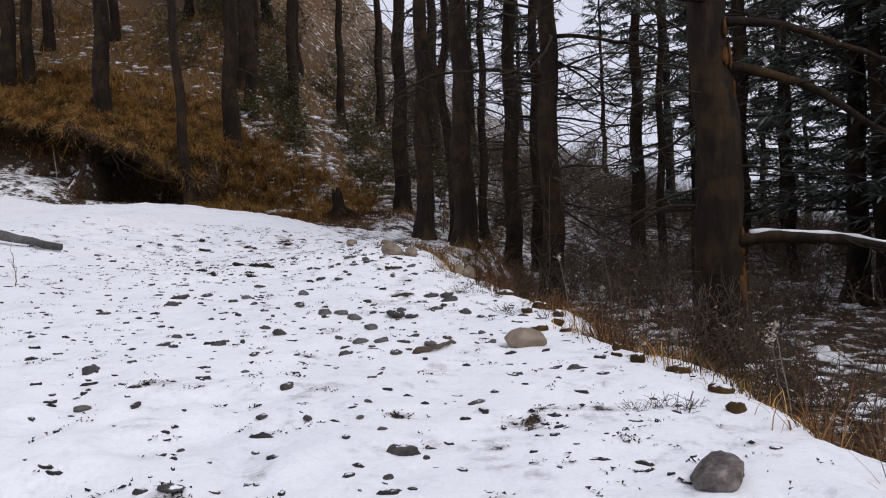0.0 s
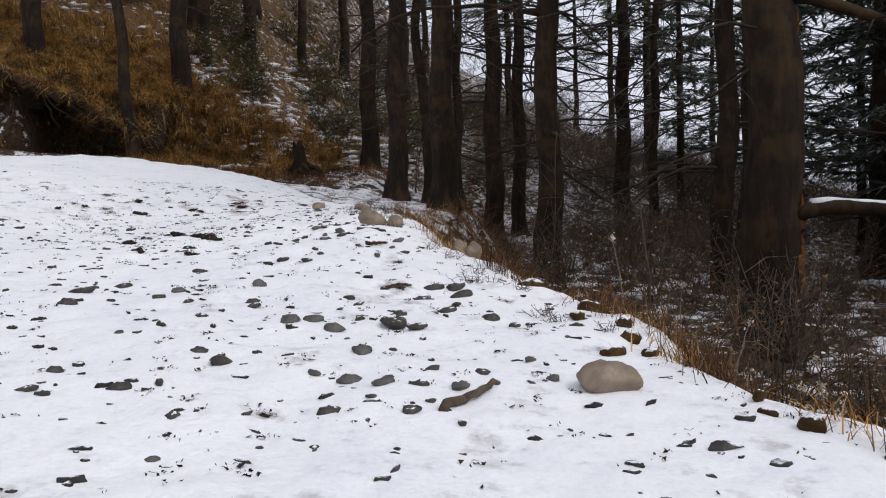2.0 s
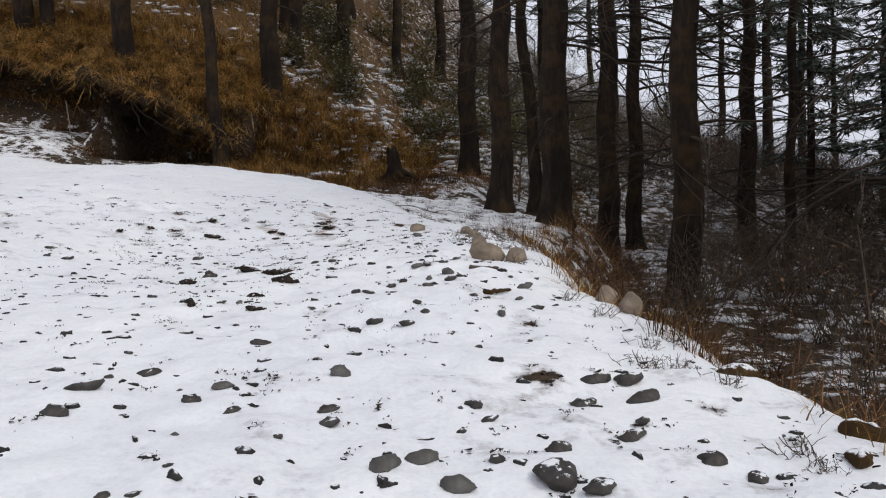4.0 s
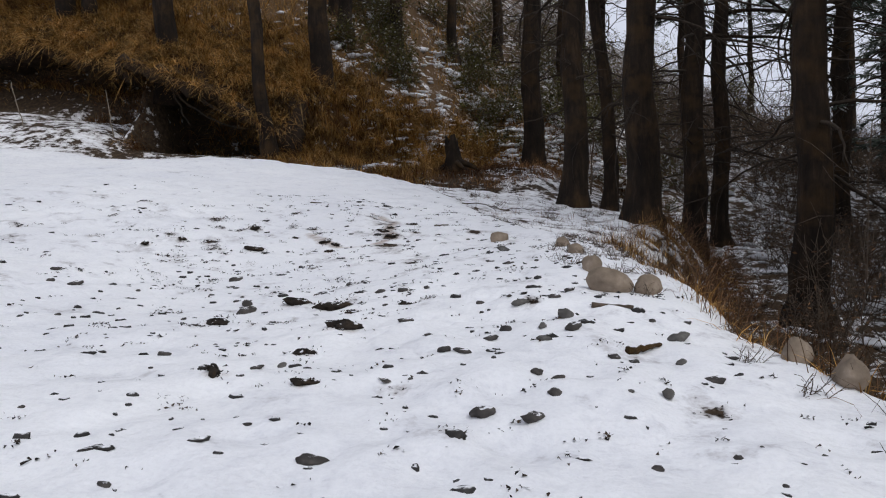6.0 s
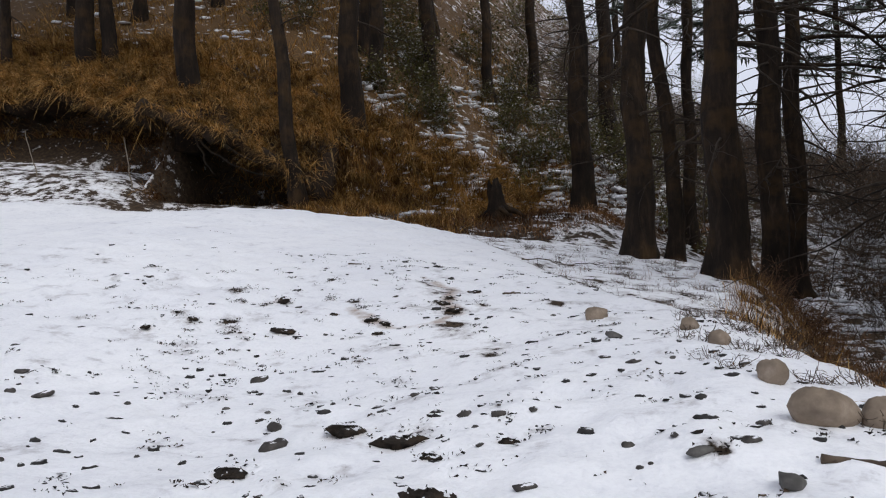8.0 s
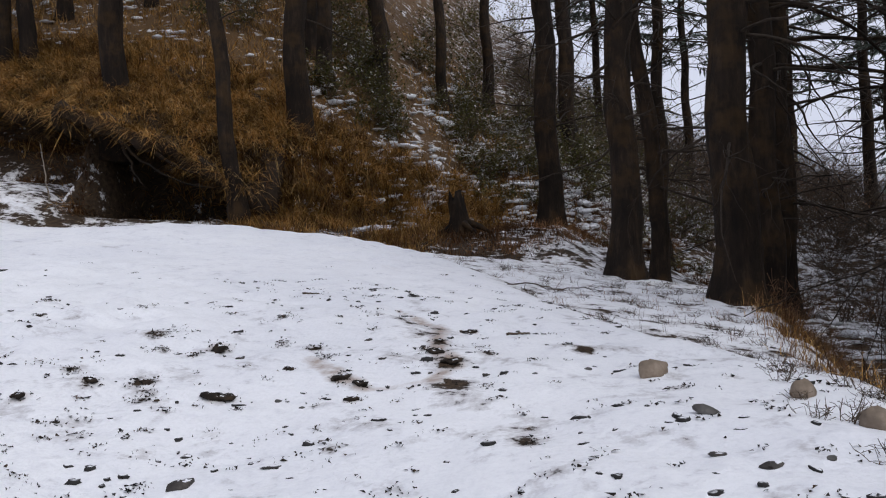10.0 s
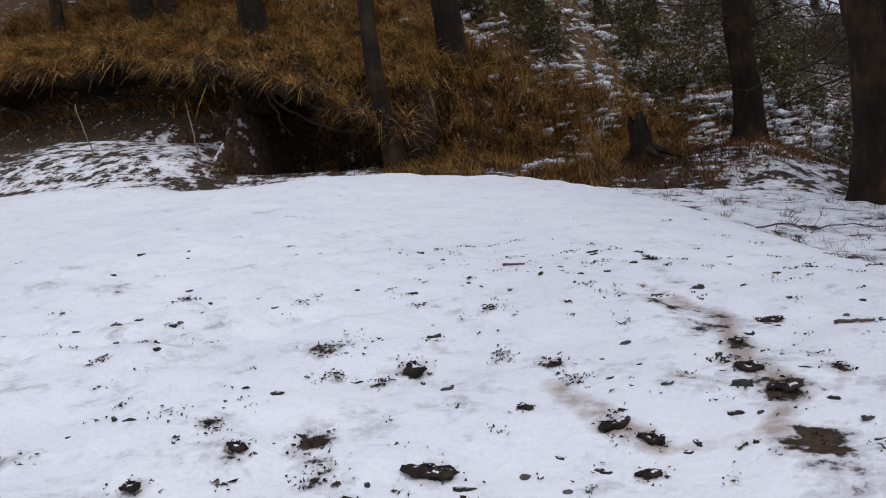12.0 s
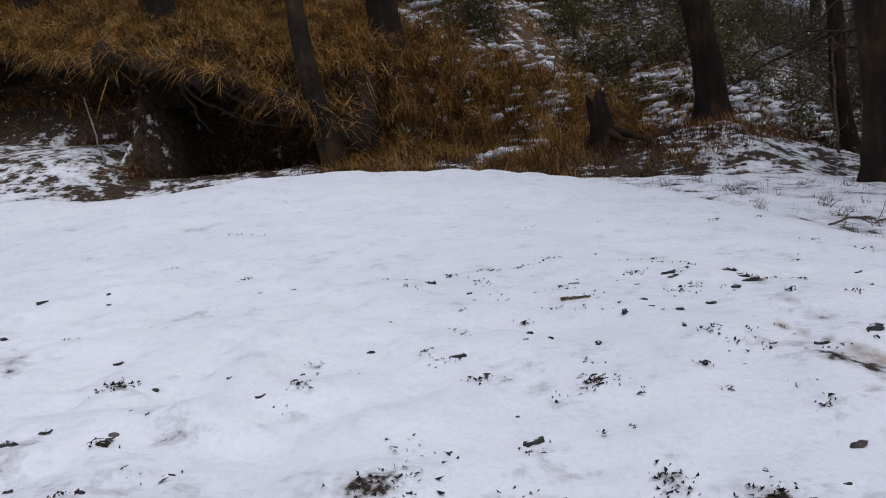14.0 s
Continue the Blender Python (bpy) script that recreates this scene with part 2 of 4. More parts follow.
def tube(path, radii, seg=6, rough=0.0, rng=None):
    """A closed tube along a path, with its own radius at each point."""
    path, radii = np.asarray(path, float), np.asarray(radii, float)
    d = np.gradient(path, axis=0)
    d /= np.linalg.norm(d, axis=1)[:, None] + 1e-9
    side = np.where(np.abs(d[:, 2:3]) > 0.9, [[1.0, 0, 0]], [[0, 0, 1.0]])
    a = np.cross(d, side)
    a /= np.linalg.norm(a, axis=1)[:, None]
    b = np.cross(d, a)
    ang = np.linspace(0, 2 * np.pi, seg, endpoint=False)
    r = radii[:, None] * np.ones(seg)
    if rough:
        r = r * (1 + rough * rng.uniform(-1, 1, r.shape))
    v = path[:, None] + r[..., None] * (np.cos(ang)[None, :, None] * a[:, None] + np.sin(ang)[None, :, None] * b[:, None])
    n = len(path)
    f = [(i * seg + j, i * seg + (j + 1) % seg, (i + 1) * seg + (j + 1) % seg, (i + 1) * seg + j) for i in range(n - 1) for j in range(seg)]
    f += [tuple(range(seg))[::-1], tuple((n - 1) * seg + j for j in range(seg))]
    return v.reshape(-1, 3), f


def wander(start, way, length, steps, rng, bend=0.15, droop=0.0, rise=0.0):
    """A path that wanders from start along way; droop pulls it down, rise turns its tip up."""
    p, d = [np.asarray(start, float)], np.asarray(way, float) / np.linalg.norm(way)
    for i in range(steps):
        d = d + rng.normal(0, bend, 3) + (0, 0, -droop + rise * i / steps)
        d /= np.linalg.norm(d)
        p.append(p[-1] + d * length / steps)
    return np.array(p)


def blob(radius, rng, rings=7, seg=10, lump=0.25, flat=0.6, cuts=0, slim=0.75):
    """A rounded, uneven stone."""
    u = np.linspace(0, np.pi, rings)
    w = np.linspace(0, 2 * np.pi, seg, endpoint=False)
    ph = rng.uniform(0, 6.28, 6)
    v, f = [], []
    for i, a in enumerate(u):
        for b in w:
            k = 1 + lump * (0.5 * np.sin(2 * b + ph[0]) * np.sin(a) + 0.35 * np.sin(3 * b + 2 * a + ph[1]) + 0.3 * np.cos(3 * a + ph[2]) + rng.uniform(-0.22, 0.22))
            v.append((radius * k * np.sin(a) * np.cos(b), radius * slim * k * np.sin(a) * np.sin(b), radius * flat * k * np.cos(a)))
    v = np.array(v)
    for _ in range(cuts):  # broken faces
        d = rng.normal(0, 1, 3) * (1, 1, 0.8)
        d /= np.linalg.norm(d)
        lim = (v @ d).max() * rng.uniform(0.68, 0.90)
        over = np.clip(v @ d - lim, 0, None)
        v = v - over[:, None] * d
    v[:seg], v[-seg:] = v[:seg].mean(0), v[-seg:].mean(0)
    for i in range(rings - 1):
        for j in range(seg):
            f.append((i * seg + j, (i + 1) * seg + j, (i + 1) * seg + (j + 1) % seg, i * seg + (j + 1) % seg))
    return v, f


def empty(name, x, y, z):
    ob = new(name)
    ob.location = (x, y, z)
    ob.empty_display_size = 0.2
    return ob


# ---- the ground ----
PC0, PC1, PC2, PC3, PC4, PC5 = 0.00556, 0.00397, 0.11638, -0.00206, -0.00638, -0.00121
EDGE_Y = [-40, 0, 4, 5.8, 7.0, 7.6, 8.6, 9.2, 10.2, 11.5, 13, 15, 16.5, 18.5, 21, 25, 31, 40]
EDGE_X = [5.0, 2.6, 1.97, 1.72, 1.27, 1.06, 1.02, 0.90, 0.62, 0.18, -0.27, -0.66, -0.74, -0.52, -0.05, 0.75, 1.2, 1.5]


def smooth(a, b, v):
    s = np.clip((v - a) / (b - a), 0, 1)
    return s * s * (3 - 2 * s)


def plateau(x, y):
    x, y = np.clip(x, -16, 3), np.clip(y, -3, 29)
    z = PC0 + PC1 * x + PC2 * y + PC3 * x * x + PC4 * x * y + PC5 * y * y
    z = z - 0.30 * np.exp(-(x + 4.7) ** 2 / 3 - (y - 14.8) ** 2 / 6)
    z = z + 0.22 * np.exp(-(x + 1.1) ** 2 / 1.5 - (y - 14.5) ** 2 / 9)
    z = z - 0.40 * smooth(9, 13, -x) * smooth(14, 23, y)
    return z - 0.17 * smooth(0.0, 0.9, x - hump(y)) * smooth(16, 18.5, y)


def hump(y):
    """The line where the smooth snow of the road bed rounds off to the rough verge."""
    return np.interp(y, [15, 17, 19.4, 21, 23.4, 26.5, 29], [-0.9, -1.3, -2.3, -3.0, -3.7, -5.2, -7.5])


def foot(x):
    return np.interp(x, [-40, -20, -15.2, -14.2, -9, -6, -4.5, 0, 5, 20, 60], [35, 35, 34.6, 31.5, 31.6, 33.2, 34.2, 35, 36, 34, 31])


def foot_z(x):
    return np.interp(x, [-60, -20, -15.2, -14.2, -13, -9, -6, -4, -1.8, 1.2, 4, 10, 40, 80], [7, 6.1, 5.4, 4.5, 4.25, 3.95, 3.6, 3.4, 3.6, 2.0, 0.9, 0.3, -2, -3])


def undercut(x):
    """Where the bank goes on beyond the hollow, undercut higher up."""
    return 1 - smooth(-14.7, -13.9, x)


def niche(x):
    return 2.8 * smooth(-13.9, -13.2, x) * (1 - smooth(-10.0, -9.2, x)) + 1.7 * undercut(x)


def height(x, y):
    """The height of the ground: a rising snowy road bed, its bank to the valley, and the wooded hill beyond."""
    x, y = np.asarray(x, float), np.asarray(y, float)
    flat = plateau(x, y)
    e = np.interp(y, EDGE_Y, EDGE_X) + 0.10 * np.sin(y * 2.3) + 0.07 * np.sin(y * 5.1 + 1)
    valley = np.interp(y, [-30, 0, 13, 19.7, 28, 40], [-2.4, -1.4, -0.15, 0.40, 0.6, 1.5]) - 0.06 * np.clip(x - e - 3, 0, 60)
    drop = smooth(0, 1.4, x - e)
    near = flat * (1 - drop) + valley * drop
    f = foot(x)
    fz = foot_z(x)
    t = smooth(26.5, f, y)
    base = near * (1 - t) + fz * t - 0.35 * np.exp(-((y - 29.5) / 1.3) ** 2) * (1 - drop)
    s = np.interp(x, [-60, -30, -9, 0, 6, 12, 20, 45, 90], [0.55, 0.6, 0.5, 0.36, 0.32, 0.25, 0.16, 0.10, 0.10])
    bank = np.interp(x, [-40, -13, -9, -6.5, -4], [3.0, 3.0, 1.9, 0.9, 0.1])
    d = y - f - niche(x)
    up = np.clip(y - f, 0, 45)
    hill = fz + bank * smooth(0, 1.5, d) + s * np.clip(up - 0.8, 0, 45) * np.where(niche(x) > 0.3, smooth(-0.3, 1.2, d), 1) - niche(x) * 0.12 * (1 - smooth(0, 1.5, d)) + undercut(x) * 1.3 * smooth(0, 1.2, y - f) * (1 - smooth(0, 1.5, d))
    z = np.where(y > f, hill, base)
    return z


TRAIL_Y = [28, 31, 32.5, 34, 34.8, 36, 37.7, 38.7, 40.7, 46]
TRAIL_X = [-8.2, -6.7, -6.1, -5.7, -5.4, -5.2, -5.2, -5.4, -6.0, -8.0]

# spots where stones and boots have broken the snow
CLODS = [(-3.93, 16.48, 0.060), (-2.68, 11.27, 0.067), (-5.96, 16.07, 0.069), (-4.81, 16.46, 0.105), (-3.92, 16.73, 0.071), (-3.23, 11.39, 0.083), (-4.09, 16.87, 0.074), (-5.69, 16.46, 0.062), (-2.50, 13.33, 0.063), (-3.34, 17.20, 0.070), (-6.92, 17.95, 0.040), (-4.50, 17.05, 0.040), (-3.07, 13.48, 0.146), (-3.47, 17.41, 0.074), (-2.89, 11.96, 0.068), (-3.45, 13.65, 0.126), (-3.49, 17.93, 0.046), (-2.77, 12.49, 0.114), (-5.19, 17.52, 0.116), (-3.27, 18.35, 0.074), (-3.89, 13.04, 0.087), (-2.88, 13.17, 0.061)]
LITTER_HEAPS = [(-4.31, 17.40, 0.058), (-5.30, 17.31, 0.050), (-4.44, 17.60, 0.073), (-5.56, 17.36, 0.062), (-4.73, 17.70, 0.060), (-6.99, 17.29, 0.045), (-5.69, 17.65, 0.091), (-5.29, 16.38, 0.083), (-5.42, 16.64, 0.077), (-5.95, 16.68, 0.054), (-3.58, 17.58, 0.057), (-7.19, 18.54, 0.061), (-4.96, 18.51, 0.044), (0.40, 4.80, 0.09), (0.85, 4.35, 0.06), (-2.05, 5.65, 0.09), (-0.35, 4.95, 0.07)]
MUD = [(-4.04, 19.37), (-3.78, 18.84), (-3.52, 18.52), (-3.50, 17.87), (-3.44, 17.46), (-3.32, 17.16), (-3.45, 16.75), (-3.90, 16.72), (-4.10, 16.90), (-4.40, 17.35)]
MUD_WIDTH = [0.05, 0.09, 0.09, 0.10, 0.12, 0.08, 0.05, 0.11, 0.10]
BARE = [(a, b, r * 0.8, 0.38) for a, b, r in CLODS] + [(a, b, r, 0.42) for a, b, r in LITTER_HEAPS]
_r = np.random.default_rng(404)
while len(BARE) < 170:
    a, b = _r.uniform(-9, 1.2), _r.uniform(3, 21)
    if a < np.interp(b, EDGE_Y, EDGE_X) - 0.4 and _r.random() < (1 if b < 17.5 else 0.3) * (1 if a > -5 else 0.45):
        BARE.append((a, b, _r.uniform(0.035, 0.10), _r.uniform(0.22, 0.42)))


def snow_cover(x, y):
    """The share of the ground that snow hides: the road bed nearly all, the wooded slopes in patches."""
    e = np.interp(y, EDGE_Y, EDGE_X)
    bed = 0.98 - 0.10 * smooth(-3, 0.5, x) * (1 - smooth(13, 18, y)) - 0.10 * smooth(12, 15, y) * (1 - smooth(18, 22, y))
    track = np.exp(-((x + 3.3 + 0.28 * (y - 17)) / 0.35) ** 2) * smooth(14.8, 16, y) * (1 - smooth(18.5, 20.5, y))
    bed = bed - 0.20 * track
    verge = np.exp(-((x - hump(y) - 0.5) / 0.45) ** 2) * smooth(15, 18, y)
    bed = bed - 0.10 * verge - 0.27 * smooth(0.1, 0.6, x - hump(y)) * smooth(15.5, 18, y)
    for a, b, r, k in BARE:
        bed = bed - k * np.exp(-((x - a) ** 2 + ((y - b) * 0.8) ** 2) / (r * r))
    bed = np.maximum(bed, 0.36)
    low = np.interp(y, [10, 13, 21, 28], [0.40, 0.46, 0.46, 0.52])
    low = low + (np.minimum(low, np.interp(y, [14, 21, 28], [0.40, 0.42, 0.50])) - low) * smooth(1.2, 2.2, x - e)
    c = bed + (low - bed) * smooth(0.0, 0.5, x - e)
    hill = np.interp(x, [-30, -14, -7, -4, 0, 6, 30], [0.28, 0.27, 0.34, 0.41, 0.48, 0.47, 0.40])
    pile = 0.53 * smooth(-25, -19, x) * (1 - smooth(-14.4, -13.2, x))
    gap = np.where(x < -13.3, np.maximum(pile, 0.3), np.interp(x, [-13, -10, -9, -4, -2.5], [0.46, 0.46, 0.34, 0.34, 0.52]))
    back = smooth(27.8, 29.2, y)
    c = c * (1 - back) + gap * back
    up = smooth(-0.6, 0.8, y - foot(x))
    c = c * (1 - up) + hill * up
    trail = np.abs(x - np.interp(y, TRAIL_Y, TRAIL_X))
    c = c + 0.30 * np.exp(-(trail / 0.20) ** 2) * smooth(29.5, 31.5, y) * (1 - smooth(37, 40, y))
    return c


def grassiness(x, y):
    up = smooth(-1.5, 0.5, y - foot(x))
    e = np.interp(y, EDGE_Y, EDGE_X)
    # the niche floor loses its straw colour: darker earth deepens the hollow's shade
    up = up * (1 - smooth(0.2, 1.0, niche(x)) * (y < foot(x) + 3.4)) * np.where((x > -15.6) & (x < -12.5) & (y < foot(x) + 3.4), 0, 1)
    return np.clip(up * np.interp(x, [-30, -8, -4, 2], [0.9, 0.9, 0.6, 0.2]) + 0.35 * smooth(0.1, 0.8, x - e) * (1 - smooth(2, 4, x - e)), 0, 1)


def mud_stain(x, y):
    """The trodden line where mud has soaked into the snow."""
    k = np.zeros_like(x)
    for (a, b), (c, d), w in zip(MUD[:-1], MUD[1:], MUD_WIDTH):
        t = np.clip(((x - a) * (c - a) + (y - b) * (d - b)) / ((c - a) ** 2 + (d - b) ** 2), 0, 1)
        k = np.maximum(k, np.exp(-((x - a - t * (c - a)) ** 2 + (y - b - t * (d - b)) ** 2) / (w * w)))
    for a, b, r in CLODS:
        k = np.maximum(k, 0.75 * np.exp(-((x - a) ** 2 + (y - b) ** 2) / (1.5 * r) ** 2))
    return k


def spaced(core_a, core_b, step, far_a, far_b, grow=1.09):
    v = list(np.arange(core_a, core_b, step))
    s, p = step, core_b
    hi = []
    while p < far_b:
        hi.append(p)
        s *= grow if s < 0.25 else 1.09
        p += min(s, 60)
    s, p = step * grow, core_a - step
    lo = []
    while p > far_a:
        lo.append(p)
        s *= grow if s < 0.25 else 1.09
        p -= min(s, 60)
    return np.array(lo[::-1] + v + hi)


def lattice(x, y, seed):
    """Smooth random heights between -1 and 1 on a unit lattice."""
    i, j = np.floor(x), np.floor(y)
    u, v = x - i, y - j
    u, v = u * u * (3 - 2 * u), v * v * (3 - 2 * v)

    def rnd(a, b):
        h = np.sin(a * 127.1 + b * 311.7 + seed * 74.7) * 43758.5453
        return 2 * (h - np.floor(h)) - 1

    return (rnd(i, j) * (1 - u) + rnd(i + 1, j) * u) * (1 - v) + (rnd(i, j + 1) * (1 - u) + rnd(i + 1, j + 1) * u) * v


def relief(x, y):
    """Soft lumps of the trodden snow and the rougher slopes."""
    bed = 0.026 * lattice(x * 1.6, y * 1.6, 1) + 0.048 * lattice(x * 3.4 + 0.4 * y, y * 3.4, 2) + 0.028 * lattice(x * 6.1, y * 6.1 - x, 3)
    lumpy = 0.62 + 0.55 * lattice(x * 0.45, y * 0.45, 4)
    bed = bed * lumpy
    rough = 0.08 * lattice(x * 0.5, y * 0.5, 5) + 0.07 * lattice(x * 1.3 + y * 0.2, y * 1.3, 6) + 0.06 * lattice(x * 3.1, y * 3.1, 7)
    e = np.interp(y, EDGE_Y, EDGE_X)
    k = np.maximum(smooth(0.6, 2.5, x - e), smooth(29.5, 35, y))
    verge = 0.35 * smooth(0.2, 1.0, x - hump(y)) * smooth(15, 18, y)
    k = np.maximum(k, verge)
    return bed * (1 - k) + rough * k


def top(x, y):
    return height(x, y) + relief(np.asarray(x, float), np.asarray(y, float))


def build_ground():
    xs = spaced(-8.0, 2.2, 0.070, -420, 420)
    ys = spaced(2.0, 22.0, 0.075, -300, 520, 1.025)
    gx, gy = np.meshgrid(xs, ys)
    gz = top(gx, gy)
    v = np.stack([gx.ravel(), gy.ravel(), gz.ravel()], -1)
    w, h = len(xs), len(ys)
    i = np.arange(w * h).reshape(h, w)
    q = np.stack([i[:-1, :-1], i[:-1, 1:], i[1:, 1:], i[1:, :-1]], -1).reshape(-1, 4)
    me = bpy.data.meshes.new("ground")
    me.vertices.add(len(v))
    me.vertices.foreach_set("co", v.ravel())
    me.loops.add(q.size)
    me.loops.foreach_set("vertex_index", q.ravel())
    me.polygons.add(len(q))
    me.polygons.foreach_set("loop_start", np.arange(len(q)) * 4)
    me.polygons.foreach_set("use_smooth", np.ones(len(q), bool))
    me.update(calc_edges=True)
    for name, fn in (("cover", snow_cover), ("grassy", grassiness), ("stain", mud_stain)):
        me.attributes.new(name, "FLOAT", "POINT").data.foreach_set("value", fn(gx, gy).ravel().astype(np.float32))
    me.materials.append(GROUND)
    return tagged(new("ground", me), "snow-covered road bed and wooded slopes with patchy snow", "ground", kind="structure")


build_ground()


# ---- trees ----
def trunk_shape(radius, tall, rng, lean=(0, 0), curve=0.0, flare=0.55):
    n = 58
    hts = np.concatenate([[-1.2], np.linspace(-0.15, 1.2, 8), np.linspace(1.6, tall, n - 9)])
    k = hts / tall
    path = np.stack([lean[0] * hts + curve * np.sin(np.clip(hts, 0, 7) * 0.9) + 0.05 * np.sin(hts * 1.7 + radius * 40), lean[1] * hts + 0.03 * np.sin(hts * 1.3 + 1), hts], -1)
    rad = radius * (1 - 0.75 * np.clip(k, 0, 1) ** 1.1) * (1 + flare * np.exp(-np.clip(hts, 0, 9) / 0.45))
    seg = 18
    v, f = tube(path, rad, seg)
    v = v.reshape(len(hts), seg, 3)
    ang = np.linspace(0, 2 * np.pi, seg, endpoint=False)
    ph = rng.uniform(0, 6.28, 4)
    lob = 1 + (0.05 + 0.16 * np.exp(-np.clip(hts, 0, 9) / 0.5))[:, None] * (np.sin(5 * ang + ph[0]) * 0.6 + np.sin(3 * ang + ph[1]) * 0.4)[None] + 0.075 * rng.uniform(-1, 1, (len(hts), seg)) + 0.05 * rng.uniform(-1, 1, (len(hts), 1))
    v = path[:, None] + (v - path[:, None]) * lob[..., None]
    return v.reshape(-1, 3), f, path, rad


def dead_branches(geo, path, rad, rng, count, lo, hi, length=2.2, around=None):
    """Bare lower branches that arch out and hang, with side twigs."""
    for _ in range(count):
        hgt = rng.uniform(lo, hi)
        p = np.array([np.interp(hgt, path[:, 2], path[:, k]) for k in range(3)])
        a = rng.uniform(0, 6.28) if around is None else rng.normal(around, 0.7)
        way = np.array([np.cos(a), np.sin(a), rng.uniform(-0.2, 0.5)])
        ln = length * rng.uniform(0.45, 1.3)
        w = wander(p, way, ln, 9, rng, 0.14, 0.10, 0.14)
        r0 = rng.uniform(0.016, 0.045)
        geo.add(*tube(w, np.linspace(r0, 0.004, 10), 5))
        for k in range(rng.integers(3, 8)):
            i = rng.integers(2, 9)
            side = w[i] - w[i - 1]
            side = side / np.linalg.norm(side) + rng.normal(0, 0.65, 3) + (0, 0, -0.25)
            tw = wander(w[i], side, ln * rng.uniform(0.15, 0.45), 5, rng, 0.2, 0.08)
            geo.add(*tube(tw, np.linspace(0.009, 0.003, 6), 3))


def needle_boughs(geo, path, rng, count, lo, hi, reach, spray=46, size=0.30):
    """Level, drooping boughs of needle sprays with gaps between them."""
    tall = path[-1, 2]
    vs = []
    for _ in range(count):
        hgt = rng.uniform(lo, hi)
        p = np.array([np.interp(hgt, path[:, 2], path[:, k]) for k in range(3)])
        a = rng.uniform(0, 6.28)
        ln = reach * (1.15 - 0.85 * hgt / tall) * rng.uniform(0.6, 1.15)
        w = wander(p, (np.cos(a), np.sin(a), 0.12), ln, 7, rng, 0.07, 0.05)
        geo_branch.add(*tube(w[::3], np.linspace(0.03, 0.006, 3), 3))
        n = spray * 2
        along = rng.uniform(0.22, 1.0, n)
        q = np.stack([np.interp(along * 7, np.arange(8), w[:, j]) for j in range(3)], -1)
        i = np.minimum((along * 7).astype(int), 6)
        d = w[i + 1] - w[i]
        b = np.arctan2(d[:, 1], d[:, 0]) + rng.choice([-1, 1], n) * rng.uniform(0.2, 1.3, n)
        L = (size * 0.85 * rng.uniform(0.5, 1.5, n))[:, None]
        out = np.stack([np.cos(b), np.sin(b), rng.normal(-0.22, 0.25, n)], -1)
        side = np.stack([-np.sin(b), np.cos(b), rng.normal(0, 0.35, n)], -1) * L * 0.10
        m = q + out * L * 0.45
        vs.append(np.stack([q, m + side, q + out * L, m - side], 1).reshape(-1, 3))
    vs = np.concatenate(vs)
    geo.add(vs, [(i, i + 1, i + 2, i + 3) for i in range(0, len(vs), 4)])


geo_branch = None


def make_tree(name, x, y, radius, tall, seed, label, lean=(0, 0), curve=0.0, dead=12, dead_lo=2.5, dead_hi=9.0, boughs=40, bough_lo=8.0, reach=3.2, spray=40, z=None, flare=0.40, size=0.34, length=2.2):
    global geo_branch
    rng = np.random.default_rng(seed)
    ob = empty(name, x, y, float(height(x, y)) if z is None else z)
    v, f, path, rad = trunk_shape(radius, tall, rng, lean, curve, flare)
    shape("trunk", v, f, BARK, ob)
    geo_branch = Geo()
    if dead:
        dead_branches(geo_branch, path, rad, rng, dead, dead_lo, dead_hi, length)
    if boughs:
        crown = Geo()
        needle_boughs(crown, path, rng, boughs, bough_lo, tall * 0.97, reach, spray, size)
        crown.done("crown", NEEDLES, ob, "dark green needle boughs flecked with snow", False)
    if geo_branch.n:
        tagged(geo_branch.done("branchwork", BRANCH_BARK, ob, "bare dark branches and twigs"), kind="stuff")
    return tagged(ob, label, "tree")


OLD = "tall conifer with a dark mossy trunk"
EDGE_TREES = [
    # x, y, radius, height, lean, curve, dead branches, seed
    (4.22, 13.4, 0.37, 19, (-0.012, 0.0), 0.0, 6, 1),
    (2.29, 19.7, 0.29, 19, (0.008, 0.0), 0.0, 20, 2),
    (1.99, 28.2, 0.31, 20, (0.013, 0.0), 0.0, 20, 3),
    (0.35, 23.9, 0.34, 21, (0.006, 0.0), 0.0, 9, 4),
    (-0.87, 27.0, 0.31, 20, (0.013, 0.02), 0.0, 10, 5),
    (-0.03, 29.2, 0.20, 18, (-0.002, 0.0), 0.16, 12, 6),
    (-2.00, 34.0, 0.34, 20, (0.013, 0.0), 0.0, 8, 7),
    (-0.80, 44.0, 0.36, 19, (0.008, 0.0), 0.0, 10, 8),
    (1.35, 36.5, 0.22, 20, (0.018, 0.0), 0.0, 12, 9),
    (3.08, 30.6, 0.25, 19, (0.008, 0.0), 0.0, 20, 10),
    (7.9, 36.3, 0.36, 20, (0.018, 0.0), 0.0, 20, 11),
    (7.2, 29.6, 0.17, 18, (0.028, 0.0), 0.0, 16, 12),
    (5.35, 18.4, 0.23, 16, (0.028, 0.0), 0.0, 16, 13),
    (7.8, 23.4, 0.27, 17, (0.038, 0.0), 0.0, 18, 14),
    (10.5, 22.3, 0.31, 18, (0.028, 0.0), 0.0, 18, 15),
    (12.4, 23.6, 0.30, 18, (0.028, 0.0), 0.0, 18, 16),
]
